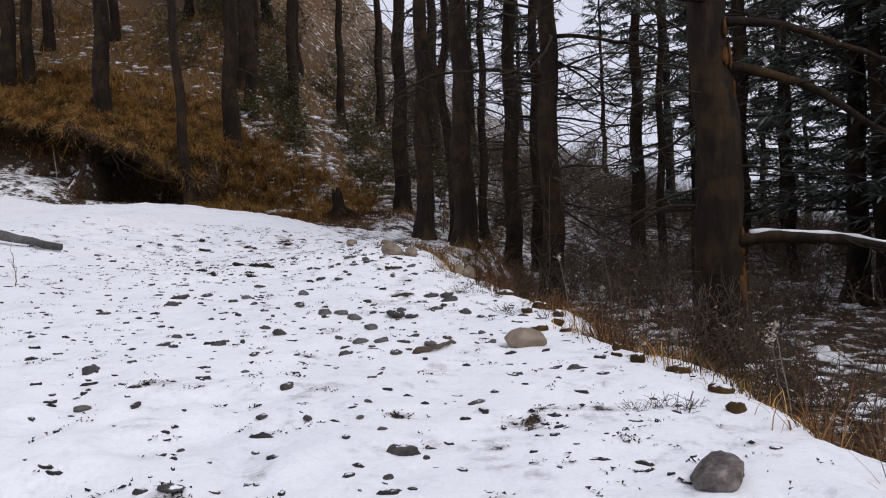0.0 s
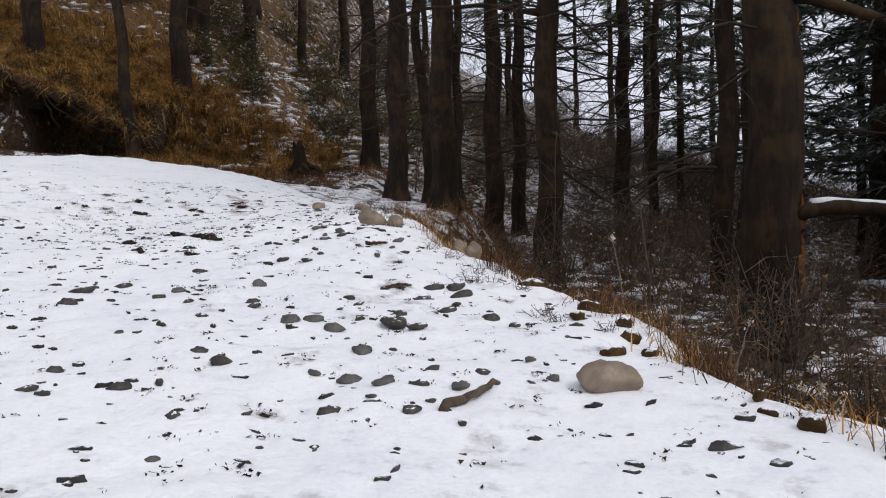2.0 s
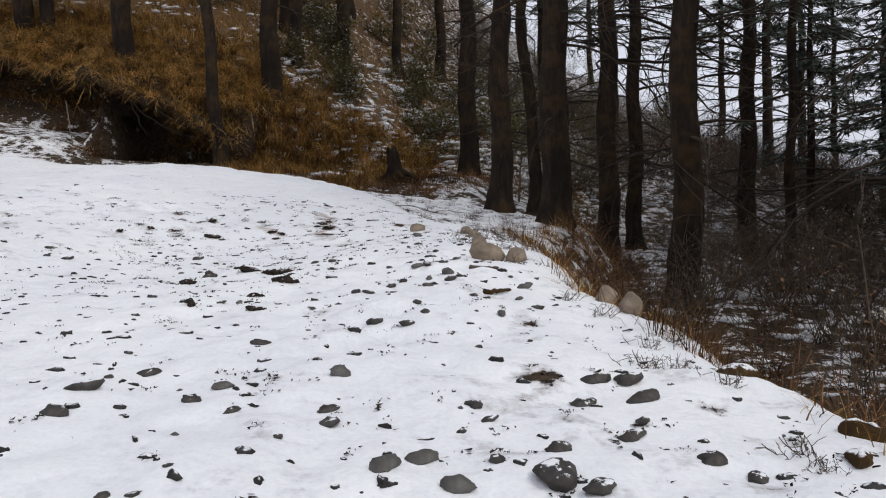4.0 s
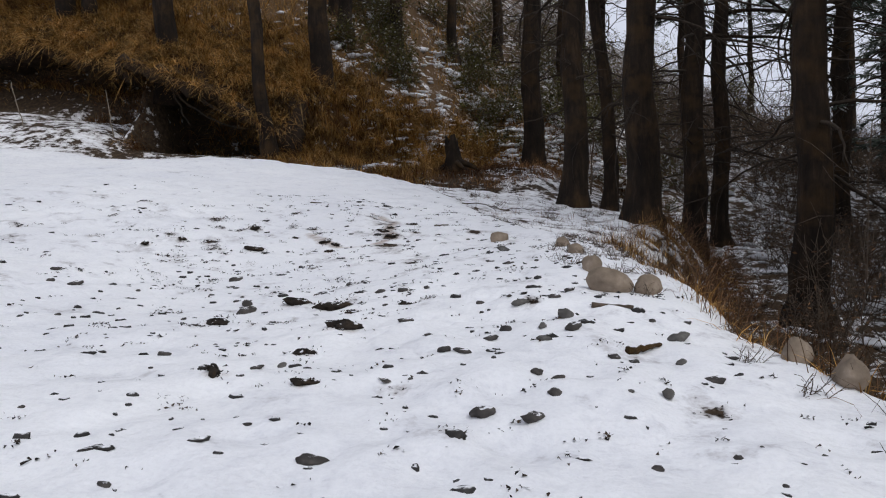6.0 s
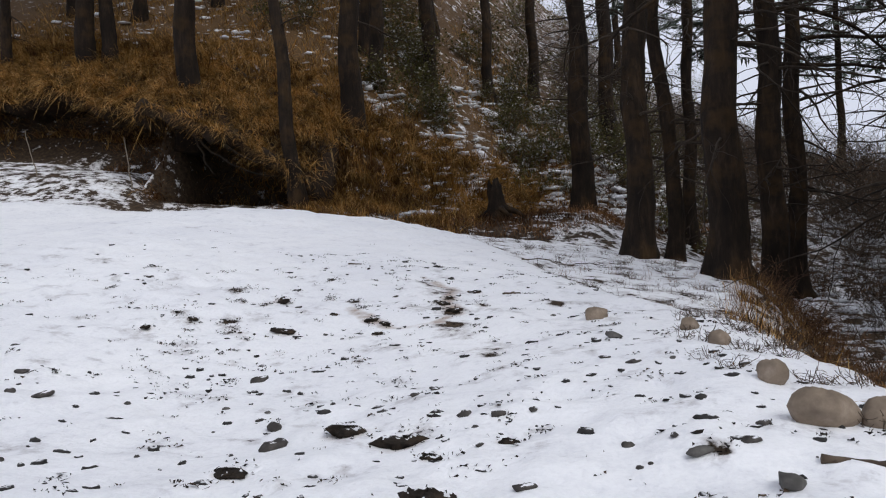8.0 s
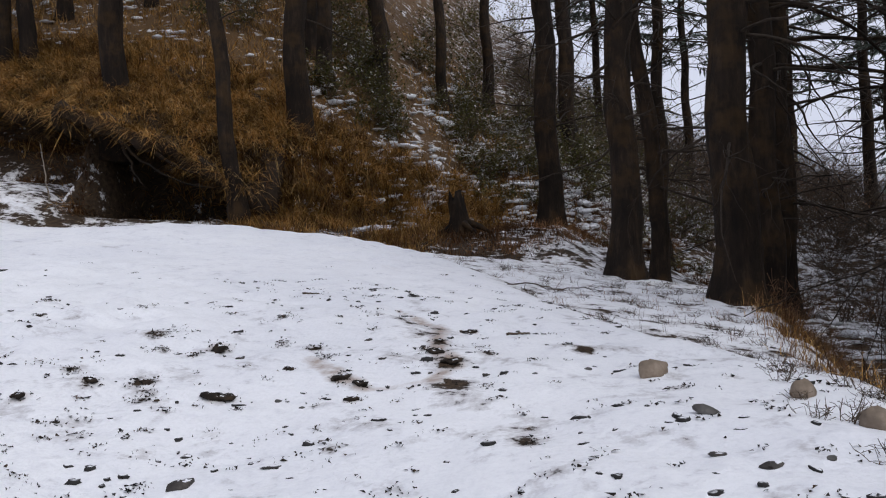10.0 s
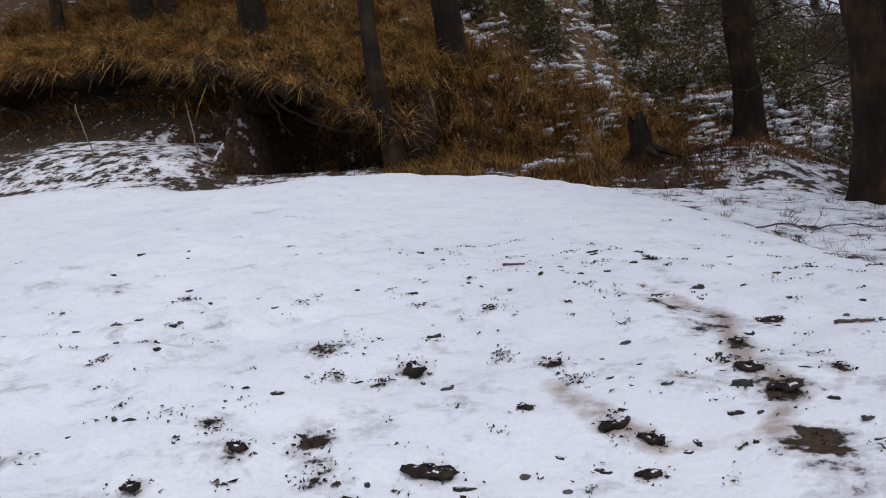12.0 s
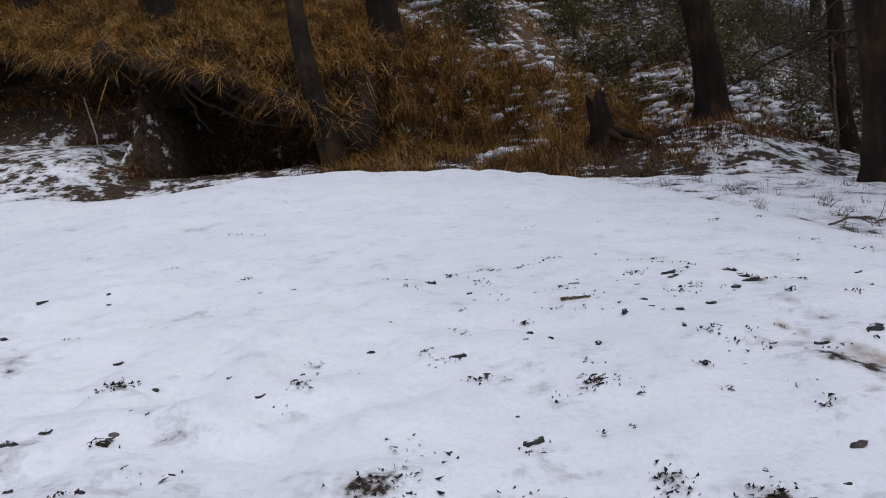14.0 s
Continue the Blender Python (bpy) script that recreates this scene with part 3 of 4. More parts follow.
for x, y, r, tall, lean, curve, dead, seed in EDGE_TREES:
    make_tree("conifer_tree", x, y, r * (1.0 if seed == 1 else 0.92), tall, seed, OLD + " and bare lower branches", lean, curve, dead * 2, boughs=48 if x > 7.5 else 24, bough_lo=4.6 if x > 7.5 else 9.0, length=3.3 if x > 1.5 else 2.7, dead_lo=2.2)

# the great tree by the bank carries long mossy limbs with snow lying on them
def limb(parent, start, way, length, r0, seed, snowy, droop, rise):
    rng = np.random.default_rng(seed)
    w = wander(start, way, length, 16, rng, 0.07, droop, rise)
    v, f = tube(w, np.linspace(r0, r0 * 0.35, 17), 10, 0.10, rng)
    ob = shape("limb", v, f, BARK, parent, "mossy bent limb")
    if snowy:
        v, f = tube(w[1:] + (0, 0, r0 * 0.58), np.linspace(r0 * 0.50, r0 * 0.16, 16) * (1 + 0.3 * rng.uniform(-1, 1, 16)), 8, 0.12, rng)
        shape("snow", v, f, BRANCH_SNOW, ob, "line of snow along the limb")
    g = Geo()
    for _ in range(9):
        i = rng.integers(5, 16)
        tw = wander(w[i], (rng.normal(0, 1), rng.normal(0, 1), rng.normal(0, 0.7)), rng.uniform(0.4, 1.1), 6, rng, 0.2, 0.06)
        g.add(*tube(tw, np.linspace(0.014, 0.004, 7), 5))
    tagged(g.done("twig_tangle", BRANCH_BARK, ob), kind="stuff")


great = bpy.data.objects["conifer_tree"]
for start, way, length, r0, seed, snowy, droop, rise in (
    ((0.18, -0.1, 1.80), (1, -0.25, 0.62), 3.6, 0.115, 21, True, 0.13, 0.14),
    ((0.15, -0.1, 4.55), (1, -0.15, 0.06), 3.6, 0.085, 22, False, 0.06, -0.02),
    ((0.15, -0.1, 5.25), (1, -0.10, 0.12), 3.2, 0.075, 23, False, 0.03, -0.02),
    ((-0.1, -0.15, 5.6), (-0.9, -0.4, 0.1), 2.6, 0.05, 24, False, 0.04, 0.0),
):
    limb(great, start, way, length, r0, seed, snowy, droop, rise)

# drooping limbs of the trees that stand against the sky
for tree, base, turn in (("conifer_tree.002", 6.4, 0.2), ("conifer_tree.002", 7.3, -0.3), ("conifer_tree.002", 5.2, 0.5), ("conifer_tree.009", 6.2, -0.1), ("conifer_tree.009", 7.4, 0.3), ("conifer_tree.010", 6.5, 2.6), ("conifer_tree.001", 6.2, 0.3), ("conifer_tree.001", 5.3, 2.9)):
    limb(bpy.data.objects[tree], (0.1 * math.cos(turn), 0.1 * math.sin(turn), base), (math.cos(turn), math.sin(turn), 0.25), 4.2, 0.055, int(base * 10), False, 0.075, 0.03)

# orange moss pads on the great trunk
for k in range(16):
    g = np.random.default_rng(600 + k)
    v, f = blob(g.uniform(0.06, 0.12), g, 9, 14, 0.45, 1.9)
    v = v * (0.38, 0.8, 1.0)
    a, h = g.normal(-0.35, 0.45), g.uniform(0.9, 5.2)
    rr = 0.345 * (1 - 0.75 * (h / 19) ** 1.1)
    v = np.stack([v[:, 0] * math.cos(a) - v[:, 1] * math.sin(a), v[:, 0] * math.sin(a) + v[:, 1] * math.cos(a), v[:, 2]], -1)
    shape("moss_cushion", v + np.array([math.cos(a) * rr - 0.012 * h, math.sin(a) * rr, h]), f, ORANGE_MOSS, great, "orange-brown moss cushion")


# ---- fast meshes for blades and leaves ----
def quick_mesh(name, verts, quads, mat):
    me = bpy.data.meshes.new(name)
    me.vertices.add(len(verts))
    me.vertices.foreach_set("co", np.asarray(verts, np.float32).ravel())
    me.loops.add(quads.size)
    me.loops.foreach_set("vertex_index", quads.astype(np.int32).ravel())
    me.polygons.add(len(quads))
    me.polygons.foreach_set("loop_start", (np.arange(len(quads)) * quads.shape[1]).astype(np.int32))
    me.update(calc_edges=True)
    me.materials.append(mat)
    return me


def blades(base, azimuth, length, lift, droop, width, rng):
    """Arching ribbons: base (n,3); lift is the starting slope, droop how far the tip bends over."""
    n = len(base)
    out = np.stack([np.cos(azimuth), np.sin(azimuth)], -1)
    side = np.stack([-out[:, 1], out[:, 0], rng.normal(0, 0.3, n)], -1)
    side /= np.linalg.norm(side, axis=1)[:, None]
    pts = []
    for s in (0.0, 0.35, 0.7, 1.0):
        rad = length * (s * np.cos(lift) + 0.35 * droop * s * s)
        hgt = length * (s * np.sin(lift) - droop * s * s * 0.75)
        c = base + np.concatenate([out * rad[:, None], hgt[:, None]], 1)
        w = (width * (1.0 - 0.85 * s))[:, None]
        pts += [c - side * w, c + side * w]
    v = np.stack(pts, 1).reshape(-1, 3)
    o = np.arange(n)[:, None] * 8
    q = np.concatenate([o + np.array([0, 1, 3, 2]), o + np.array([2, 3, 5, 4]), o + np.array([4, 5, 7, 6])], 1).reshape(-1, 4)
    return v, q


def grass(name, label, mat, spots, per, length, width, droop, lift, downhill, rng, spread=0.16):
    """Tussocks of dry grass at the given (x, y) spots; downhill turns the blades towards -y."""
    xy = np.repeat(spots, per, 0) + rng.normal(0, spread, (len(spots) * per, 2))
    z = top(xy[:, 0], xy[:, 1]) - 0.03
    size = np.repeat(rng.uniform(0.55, 1.25, len(spots)), per)
    n = len(xy)
    az = rng.uniform(0, 2 * np.pi, n)
    az = np.where(rng.random(n) < downhill, rng.normal(-np.pi / 2, 0.7, n), az)
    v, q = blades(np.column_stack([xy, z]), az, length * size * rng.uniform(0.5, 1.2, n), rng.normal(lift, 0.22, n), droop * rng.uniform(0.4, 1.4, n), width * rng.uniform(0.6, 1.3, n), rng)
    return tagged(new(name, quick_mesh(name, v, q, mat)), label, "grass", kind="stuff")


def leaf_cloud(centres, size, rng, flat=0.5):
    n = len(centres)
    a = rng.uniform(0, 2 * np.pi, n)
    u = np.stack([np.cos(a), np.sin(a), rng.normal(0, flat, n)], -1)
    w = np.stack([-np.sin(a), np.cos(a), rng.normal(0, flat, n)], -1)
    L = (size * rng.uniform(0.5, 1.5, n))[:, None]
    v = np.stack([centres - u * L * 0.5, centres + w * L * 0.22, centres + u * L * 0.5, centres - w * L * 0.22], 1).reshape(-1, 3)
    return v, np.arange(n * 4).reshape(-1, 4)


# ---- the hill: bank, hollow, trees ----
rng = np.random.default_rng(77)


def overhang():
    """The roof of turf and roots that juts over the dark hollow."""
    nx, ny = 44, 14
    xs = np.linspace(-14.5, -8.8, nx)
    vs = []
    for layer in (0, 1):
        for j in range(ny):
            for x in xs:
                y = foot(x) - 0.35 + 0.25 * np.sin(x * 2.7) + j / (ny - 1) * 4.2
                surface = foot_z(x) + np.interp(x, [-40, -13, -9, -6.5, -4], [3.0, 3.0, 1.9, 0.9, 0.1]) * smooth(-0.9, 0.9, y - foot(x)) + 0.5 * max(y - foot(x) - 0.8, 0)
                roof = np.interp(x, [-14.5, -13.6, -12.9, -11.9, -10.8, -9.9, -8.8], [6.7, 6.65, 6.4, 5.95, 5.3, 4.8, 3.6]) + 0.12 * np.sin(x * 5.3) + 0.06 * np.sin(x * 11 + y * 5)
                if layer == 0:
                    z = max(surface, roof + 0.25) + 0.08 + 0.05 * np.sin(x * 7 + y * 6)
                else:
                    z = roof - 0.25 * j / (ny - 1) + 0.05 * np.sin(y * 9)
                vs.append((x, y, z))
    fs = []
    for layer in (0, 1):
        o = layer * nx * ny
        for j in range(ny - 1):
            for i in range(nx - 1):
                q = (o + j * nx + i, o + j * nx + i + 1, o + (j + 1) * nx + i + 1, o + (j + 1) * nx + i)
                fs.append(q if layer == 0 else q[::-1])
    o = nx * ny
    ring = [(0, i) for i in range(nx)] + [(j, nx - 1) for j in range(1, ny)] + [(ny - 1, i) for i in range(nx - 2, -1, -1)] + [(j, 0) for j in range(ny - 2, 0, -1)]
    for (j, i), (jj, ii) in zip(ring, ring[1:] + ring[:1]):
        fs.append((j * nx + i, o + j * nx + i, o + jj * nx + ii, jj * nx + ii))
    return tagged(shape("earth_overhang", vs, fs, EARTH), "dark earth bank overhanging a hollow in the hillside", "earth bank", kind="structure")


overhang()


def west_top(x, y):
    d = y - foot(x)
    return np.maximum(foot_z(x) + 3.0 * smooth(-0.9, 0.9, d) + 0.5 * np.clip(d - 0.8, 0, 9), west_roof(x) + 0.30)


def west_roof(x):
    return foot_z(x) + 2.05 + 0.22 * np.sin(x * 1.9) + 0.10 * np.sin(x * 6.1)


def west_lip():
    """The turf that juts over the undercut bank beyond the hollow."""
    nx, ny = 72, 9
    gx, gd = np.meshgrid(np.linspace(-25.5, -14.1, nx), np.linspace(0, 3.4, ny))
    gy = foot(gx) + 0.1 + 0.25 * np.sin(gx * 2.7) + gd
    vs = np.concatenate([np.stack([gx, gy, z], -1).reshape(-1, 3) for z in (west_top(gx, gy) + 0.06 + 0.05 * np.sin(gx * 7 + gy * 6), west_roof(gx) - 0.1 * gd)])
    o = nx * ny
    fs = []
    for j in range(ny - 1):
        for i in range(nx - 1):
            q = (j * nx + i, j * nx + i + 1, (j + 1) * nx + i + 1, (j + 1) * nx + i)
            fs += [q, tuple(o + k for k in q[::-1])]
    ring = [(0, i) for i in range(nx)] + [(j, nx - 1) for j in range(1, ny)] + [(ny - 1, i) for i in range(nx - 2, -1, -1)] + [(j, 0) for j in range(ny - 2, 0, -1)]
    for (j, i), (jj, ii) in zip(ring, ring[1:] + ring[:1]):
        fs.append((j * nx + i, o + j * nx + i, o + jj * nx + ii, jj * nx + ii))
    return tagged(shape("earth_lip", vs, fs, EARTH), "dark undercut earth bank with a turf lip", "earth bank", kind="structure")


west_lip()

# roots hanging across the hollow
for k, (a, b, c) in enumerate((((-12.4, 31.1, 6.0), (-11.5, 31.0, 4.95), (-9.9, 31.2, 4.75)), ((-12.5, 31.15, 6.1), (-12.2, 31.0, 5.4), (-11.9, 31.05, 4.9)), ((-11.6, 31.2, 5.7), (-10.9, 31.0, 5.15), (-10.0, 31.3, 5.0)))):
    t = np.linspace(0, 1, 10)[:, None]
    w = (1 - t) ** 2 * np.array(a) + 2 * t * (1 - t) * np.array(b) + t * t * np.array(c) + rng.normal(0, 0.02, (10, 3))
    tagged(shape("root", *tube(w, np.linspace(0.04, 0.018, 10), 6, 0.15, rng), BARK), "bare root hanging across the hollow", "root", "roots of the bank")

HILL = "dark conifer trunk standing on the grassy hillside"
for x, y, r, lean, seed in ((-8.7, 33.8, 0.33, (0.015, 0), 31), (-9.8, 40.6, 0.24, (0.01, 0), 32), (-7.5, 40.9, 0.27, (0.01, 0), 35),
                            (-8.95, 38.6, 0.26, (0.0, 0), 36), (-8.5, 47.1, 0.36, (0, 0), 37), (-11.0, 52.0, 0.34, (0, 0), 38), (-5.6, 44.5, 0.22, (0.0, 0), 39), (-19.5, 37.5, 0.36, (0, 0), 40), (-3.9, 49.0, 0.26, (0.0, 0), 41)):
    make_tree("hill_tree", x, y, r, 18, seed, HILL, lean, 0, 6, 3.0, 8.0, 22, 9.0, 3.4, 40, size=0.45)
make_tree("hill_tree", -13.5, 33.0, 0.34, 18, 34, HILL, (0.0, 0.0), 0, 6, 3.0, 8.0, 22, 9.0, 3.4, 40, z=7.0, size=0.45)
make_tree("leaning_tree", -9.6, 31.0, 0.20, 17, 33, "leaning conifer rooted above the dark hollow", (-0.075, 0.03), 0, 5, 3.5, 8.0, 22, 9.0, 3.2, 40, z=4.15, size=0.45)

# the wood behind: a few trees, built once, then copied
far_a = make_tree("forest_conifer", 16.0, 27.0, 0.22, 17, 51, "dense dark conifer with snow-flecked boughs", (0, 0), 0, 6, 1.5, 5, 80, 2.2, 3.4, 42, size=0.46)
far_b = make_tree("forest_conifer", 13.5, 34.0, 0.20, 15, 52, "dense dark conifer with snow-flecked boughs", (0, 0), 0, 6, 1.5, 5, 72, 3.0, 3.0, 42, size=0.44)
far_c = make_tree("forest_conifer", -24.0, 44.0, 0.24, 19, 53, "dense dark conifer with snow-flecked boughs", (0, 0), 0, 10, 2.0, 8, 66, 6.0, 3.6, 40, size=0.48)
for o in (far_a, far_b, far_c):
    o["group"] = "trees of the wood"
placed = [(16.0, 27.0), (13.5, 34.0), (-24.0, 44.0)]


def scatter(count, x0, x1, y0, y1, gap, kinds, rule=None):
    made = 0
    for _ in range(count * 30):
        x, y = rng.uniform(x0, x1), rng.uniform(y0, y1)
        if made >= count:
            break
        if any((x - a) ** 2 + (y - b) ** 2 < gap * gap for a, b in placed) or (rule and not rule(x, y)):
            continue
        placed.append((x, y))
        made += 1
        ob = copy_thing(kinds[rng.integers(len(kinds))], pose(x, y, float(height(x, y)) - 0.1, 0, 0, rng.uniform(0, 360)))
        ob.scale = [rng.uniform(0.85, 1.2)] * 3


scatter(20, 10, 30, 12, 34, 2.6, (far_a, far_b), lambda x, y: x > 0.42 * y + 1.5)
scatter(22, 9, 45, 34, 80, 2.8, (far_a, far_b, far_c), lambda x, y: x > 0.28 * y)
scatter(8, -1, 18, 46, 78, 3.4, (far_c,))
scatter(24, -40, -7, 44, 78, 3.0, (far_c,), lambda x, y: x < -0.2 * y)
scatter(8, -34, -17, 30, 46, 3.0, (far_c,), lambda x, y: y > 36)
# unseen trees added beside and behind the walk, to screen the sky light
scatter(7, 17, 34, -14, 10, 3.5, (far_c, far_a))
scatter(12, -34, -14, -16, 24, 4.0, (far_c,))
scatter(6, -16, 4, -34, -22, 4.0, (far_c,))


# ---- shrubs ----
def shrub(name, seed, mat_leaf, mat_stem, tall, wide, stems, leaves, leaf, label):
    g = np.random.default_rng(seed)
    ob = empty(name, 0, 0, 0)
    geo, tips = Geo(), []
    for _ in range(stems):
        a = g.uniform(0, 6.28)
        w = wander((g.normal(0, wide * 0.12), g.normal(0, wide * 0.12), -0.08), (np.cos(a) * wide / tall, np.sin(a) * wide / tall, 1.0), tall * g.uniform(0.6, 1.1), 7, g, 0.16)
        geo.add(*tube(w, np.linspace(0.0075 * min(1, 0.5 * tall + 0.35), 0.0025, 8), 3))
        tips.extend(w[2:])
        for _ in range(4):
            i = g.integers(2, 7)
            tw = wander(w[i], (g.normal(0, 1), g.normal(0, 1), 0.7), tall * g.uniform(0.15, 0.4), 4, g, 0.2)
            geo.add(*tube(tw[::2], np.linspace(0.004 * min(1, 0.5 * tall + 0.35), 0.002, 3), 3))
            tips.extend(tw[1:])
    tagged(geo.done("stem_tangle", mat_stem, ob), kind="stuff")
    if leaves:
        tips = np.array(tips)
        c = tips[g.integers(0, len(tips), leaves)] + g.normal(0, 0.07 * wide, (leaves, 3))
        v, q = leaf_cloud(c, leaf, g)
        lv = tagged(new("foliage", quick_mesh("foliage", v, q, mat_leaf)), kind="stuff")
        lv.parent = ob
    return tagged(ob, label, "shrub")


def spread_shrubs(kind, spots, group, lo=0.7, hi=1.3):
    for i, (x, y) in enumerate(spots):
        m = pose(x, y, float(top(x, y)), 0, 0, rng.uniform(0, 360))
        if i == 0:
            ob = kind
            ob.matrix_basis = m
        else:
            ob = copy_thing(kind, m)
        ob.scale = [rng.uniform(lo, hi)] * 3
        ob["group"] = group


def spots_in(count, x0, x1, y0, y1, rule=None):
    out = []
    while len(out) < count:
        x, y = rng.uniform(x0, x1), rng.uniform(y0, y1)
        if rule is None or rule(x, y):
            out.append((x, y))
    return out


def edge_at(y):
    return float(np.interp(y, EDGE_Y, EDGE_X))


def off_trail(x, y, gap=1.0):
    return abs(x - np.interp(y, TRAIL_Y, TRAIL_X)) > gap


def thicket(kind, spots, label, lo, hi):
    """Many copies of one shrub joined for a distant slope."""
    g = np.random.default_rng(len(spots))
    placing = [(x, y, float(top(x, y)), g.uniform(0, 6.28), g.uniform(lo, hi)) for x, y in spots]
    for child in kind.children:
        me = child.data
        co = np.empty(len(me.vertices) * 3, np.float32)
        me.vertices.foreach_get("co", co)
        co = co.reshape(-1, 3)
        sizes = {}
        for p in me.polygons:
            sizes.setdefault(len(p.vertices), []).append(tuple(p.vertices))
        quads = np.array(sizes[4])
        vs, qs = [], []
        for k, (x, y, z, a, c) in enumerate(placing):
            r = np.array([[np.cos(a), np.sin(a), 0], [-np.sin(a), np.cos(a), 0], [0, 0, 1]])
            vs.append(co @ r * c + (x, y, z))
            qs.append(quads + k * len(co))
        name = "thicket_" + ("leaves" if "foliage" in child.name else "stems")
        tagged(new(name, quick_mesh(name, np.concatenate(vs), np.concatenate(qs), me.materials[0])), label, "thicket", kind="stuff")


def up_hill(x, y):
    return y > foot(x) + 0.6


green_a = shrub("evergreen_shrub", 61, LEAVES, TWIG, 1.4, 0.9, 14, 420, 0.085, "leafy evergreen shrub dusted with snow on the hillside")
green_b = shrub("evergreen_shrub", 62, LEAVES, TWIG, 2.2, 1.1, 14, 520, 0.095, "tall leafy evergreen shrub dusted with snow")
green_c = shrub("evergreen_shrub", 63, LEAVES, TWIG, 0.8, 0.9, 14, 300, 0.08, "low leafy evergreen shrub dusted with snow")
spread_shrubs(green_a, spots_in(46, -9.0, 0.5, 37.0, 48, lambda x, y: up_hill(x, y) and off_trail(x, y) and (x < -6.2 or y > 39)) + spots_in(18, -9.2, -5.8, 36.8, 45, off_trail), "shrubs of the hillside")
spread_shrubs(green_b, spots_in(78, -16, 4, 39, 56, lambda x, y: up_hill(x, y) and off_trail(x, y, 0.8)), "shrubs of the hillside")
thicket(green_b, spots_in(40, -16, 14, 50, 79, up_hill), "leafy snow-dusted thicket on the skyline", 1.0, 1.9)
spread_shrubs(green_c, spots_in(70, -8, 5, 35.5, 48, lambda x, y: up_hill(x, y) and off_trail(x, y)), "shrubs of the hillside")
brown_a = shrub("withered_shrub", 64, BROWN_LEAVES, RED_TWIG, 0.85, 0.6, 22, 160, 0.035, "bare brown shrub with a few withered leaves")
brown_b = shrub("withered_shrub", 65, BROWN_LEAVES, TWIG, 1.7, 1.0, 24, 200, 0.05, "tall bare brown shrub tangled below the bank")
brown_c = shrub("withered_shrub", 66, BROWN_LEAVES, RED_TWIG, 0.7, 0.6, 14, 60, 0.045, "small russet shrub on the bank")
valley = lambda x, y: edge_at(y) + 0.9 < x < edge_at(y) + 9
spread_shrubs(brown_a, spots_in(80, 0, 10, 4.5, 33, valley), "shrubs below the bank")
spread_shrubs(brown_b, spots_in(72, 1, 12, 6, 34, lambda x, y: edge_at(y) + 1.6 < x < edge_at(y) + 9), "shrubs below the bank")
thicket(brown_b, spots_in(150, -3, 26, 34, 60, lambda x, y: up_hill(x, y) and (x > 6 or y > 45)) + spots_in(90, 2, 17, 38, 60, up_hill), "bare brown thicket on the far slope", 0.8, 2.1)
spread_shrubs(brown_c, spots_in(46, -1, 4, 3.8, 28, lambda x, y: edge_at(y) + 0.25 < x < edge_at(y) + 1.5), "shrubs below the bank")
sprig = shrub("heather_sprig", 67, BROWN_LEAVES, TWIG, 0.24, 0.22, 11, 26, 0.020, "low twiggy sprig poking through the snow")
sprig_spots = [(-1.1, 15.6), (-0.9, 15.9), (-0.75, 16.4), (-1.3, 16.2), (-0.7, 15.2), (-0.3, 12.0), (-0.1, 11.5), (0.15, 10.6), (0.25, 10.2), (0.45, 9.8), (0.05, 10.1), (1.15, 5.1), (1.05, 4.95), (1.3, 5.0), (0.35, 10.9)]
sprig_spots += spots_in(60, -4.2, 0.4, 17.0, 27, lambda x, y: hump(y) + 0.25 < x < edge_at(y))
sprig_spots += spots_in(20, -1.9, 0.1, 14.4, 18, lambda x, y: edge_at(y) - 0.75 < x < edge_at(y) + 0.3)
sprig_spots += spots_in(16, -1.5, 2, 4, 17, lambda x, y: edge_at(y) - 0.5 < x < edge_at(y))
spread_shrubs(sprig, sprig_spots, "sprigs in the snow", 0.5, 0.95)

# ---- dry grass ----
bank_spots = np.array(spots_in(1500, -26, -3.4, 31, 40, lambda x, y: -0.1 < y - foot(x) - 0.9 * niche(x) < 4.2 and rng.random() < 1.15 - 0.17 * (y - foot(x))))
bank_spots = bank_spots[(bank_spots[:, 0] > -12.9) | (bank_spots[:, 0] < -16) | (bank_spots[:, 1] - foot(bank_spots[:, 0]) > 1.9) | (rng.random(len(bank_spots)) < 0.45)]
# russet in the west; the random fifth elsewhere stands in for shadowed clumps
west = (bank_spots[:, 0] < -12.8) & (rng.random(len(bank_spots)) < 0.7) & (bank_spots[:, 1] - foot(bank_spots[:, 0]) < 2.6) | (rng.random(len(bank_spots)) < 0.2)
grass("brown_bank_grass", "dark russet grass on the hillside bank, partly standing in for shaded clumps", RUSSET, bank_spots[west], 26, 0.85, 0.012, 0.90, 1.0, 0.6, rng, 0.11)
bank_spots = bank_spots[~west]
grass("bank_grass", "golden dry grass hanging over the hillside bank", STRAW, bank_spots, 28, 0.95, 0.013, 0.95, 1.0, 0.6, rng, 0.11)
face_spots = np.array(spots_in(150, -17.5, -13.5, 31, 37, lambda x, y: -0.2 < y - foot(x) < 1.8))
grass("bank_face_grass", "dark withered grass on the bare bank face", RUSSET, face_spots, 20, 0.55, 0.010, 0.9, 1.0, 0.6, rng, 0.12)
lip = np.array([(x, foot(x) - 0.30 + 0.25 * math.sin(x * 2.7) + rng.uniform(-0.05, 3.9) ** 1.0) for x in rng.uniform(-14.1, -8.9, 640)])
n = len(lip) * 24
lipxy = np.repeat(lip, 24, 0) + rng.normal(0, 0.12, (n, 2))
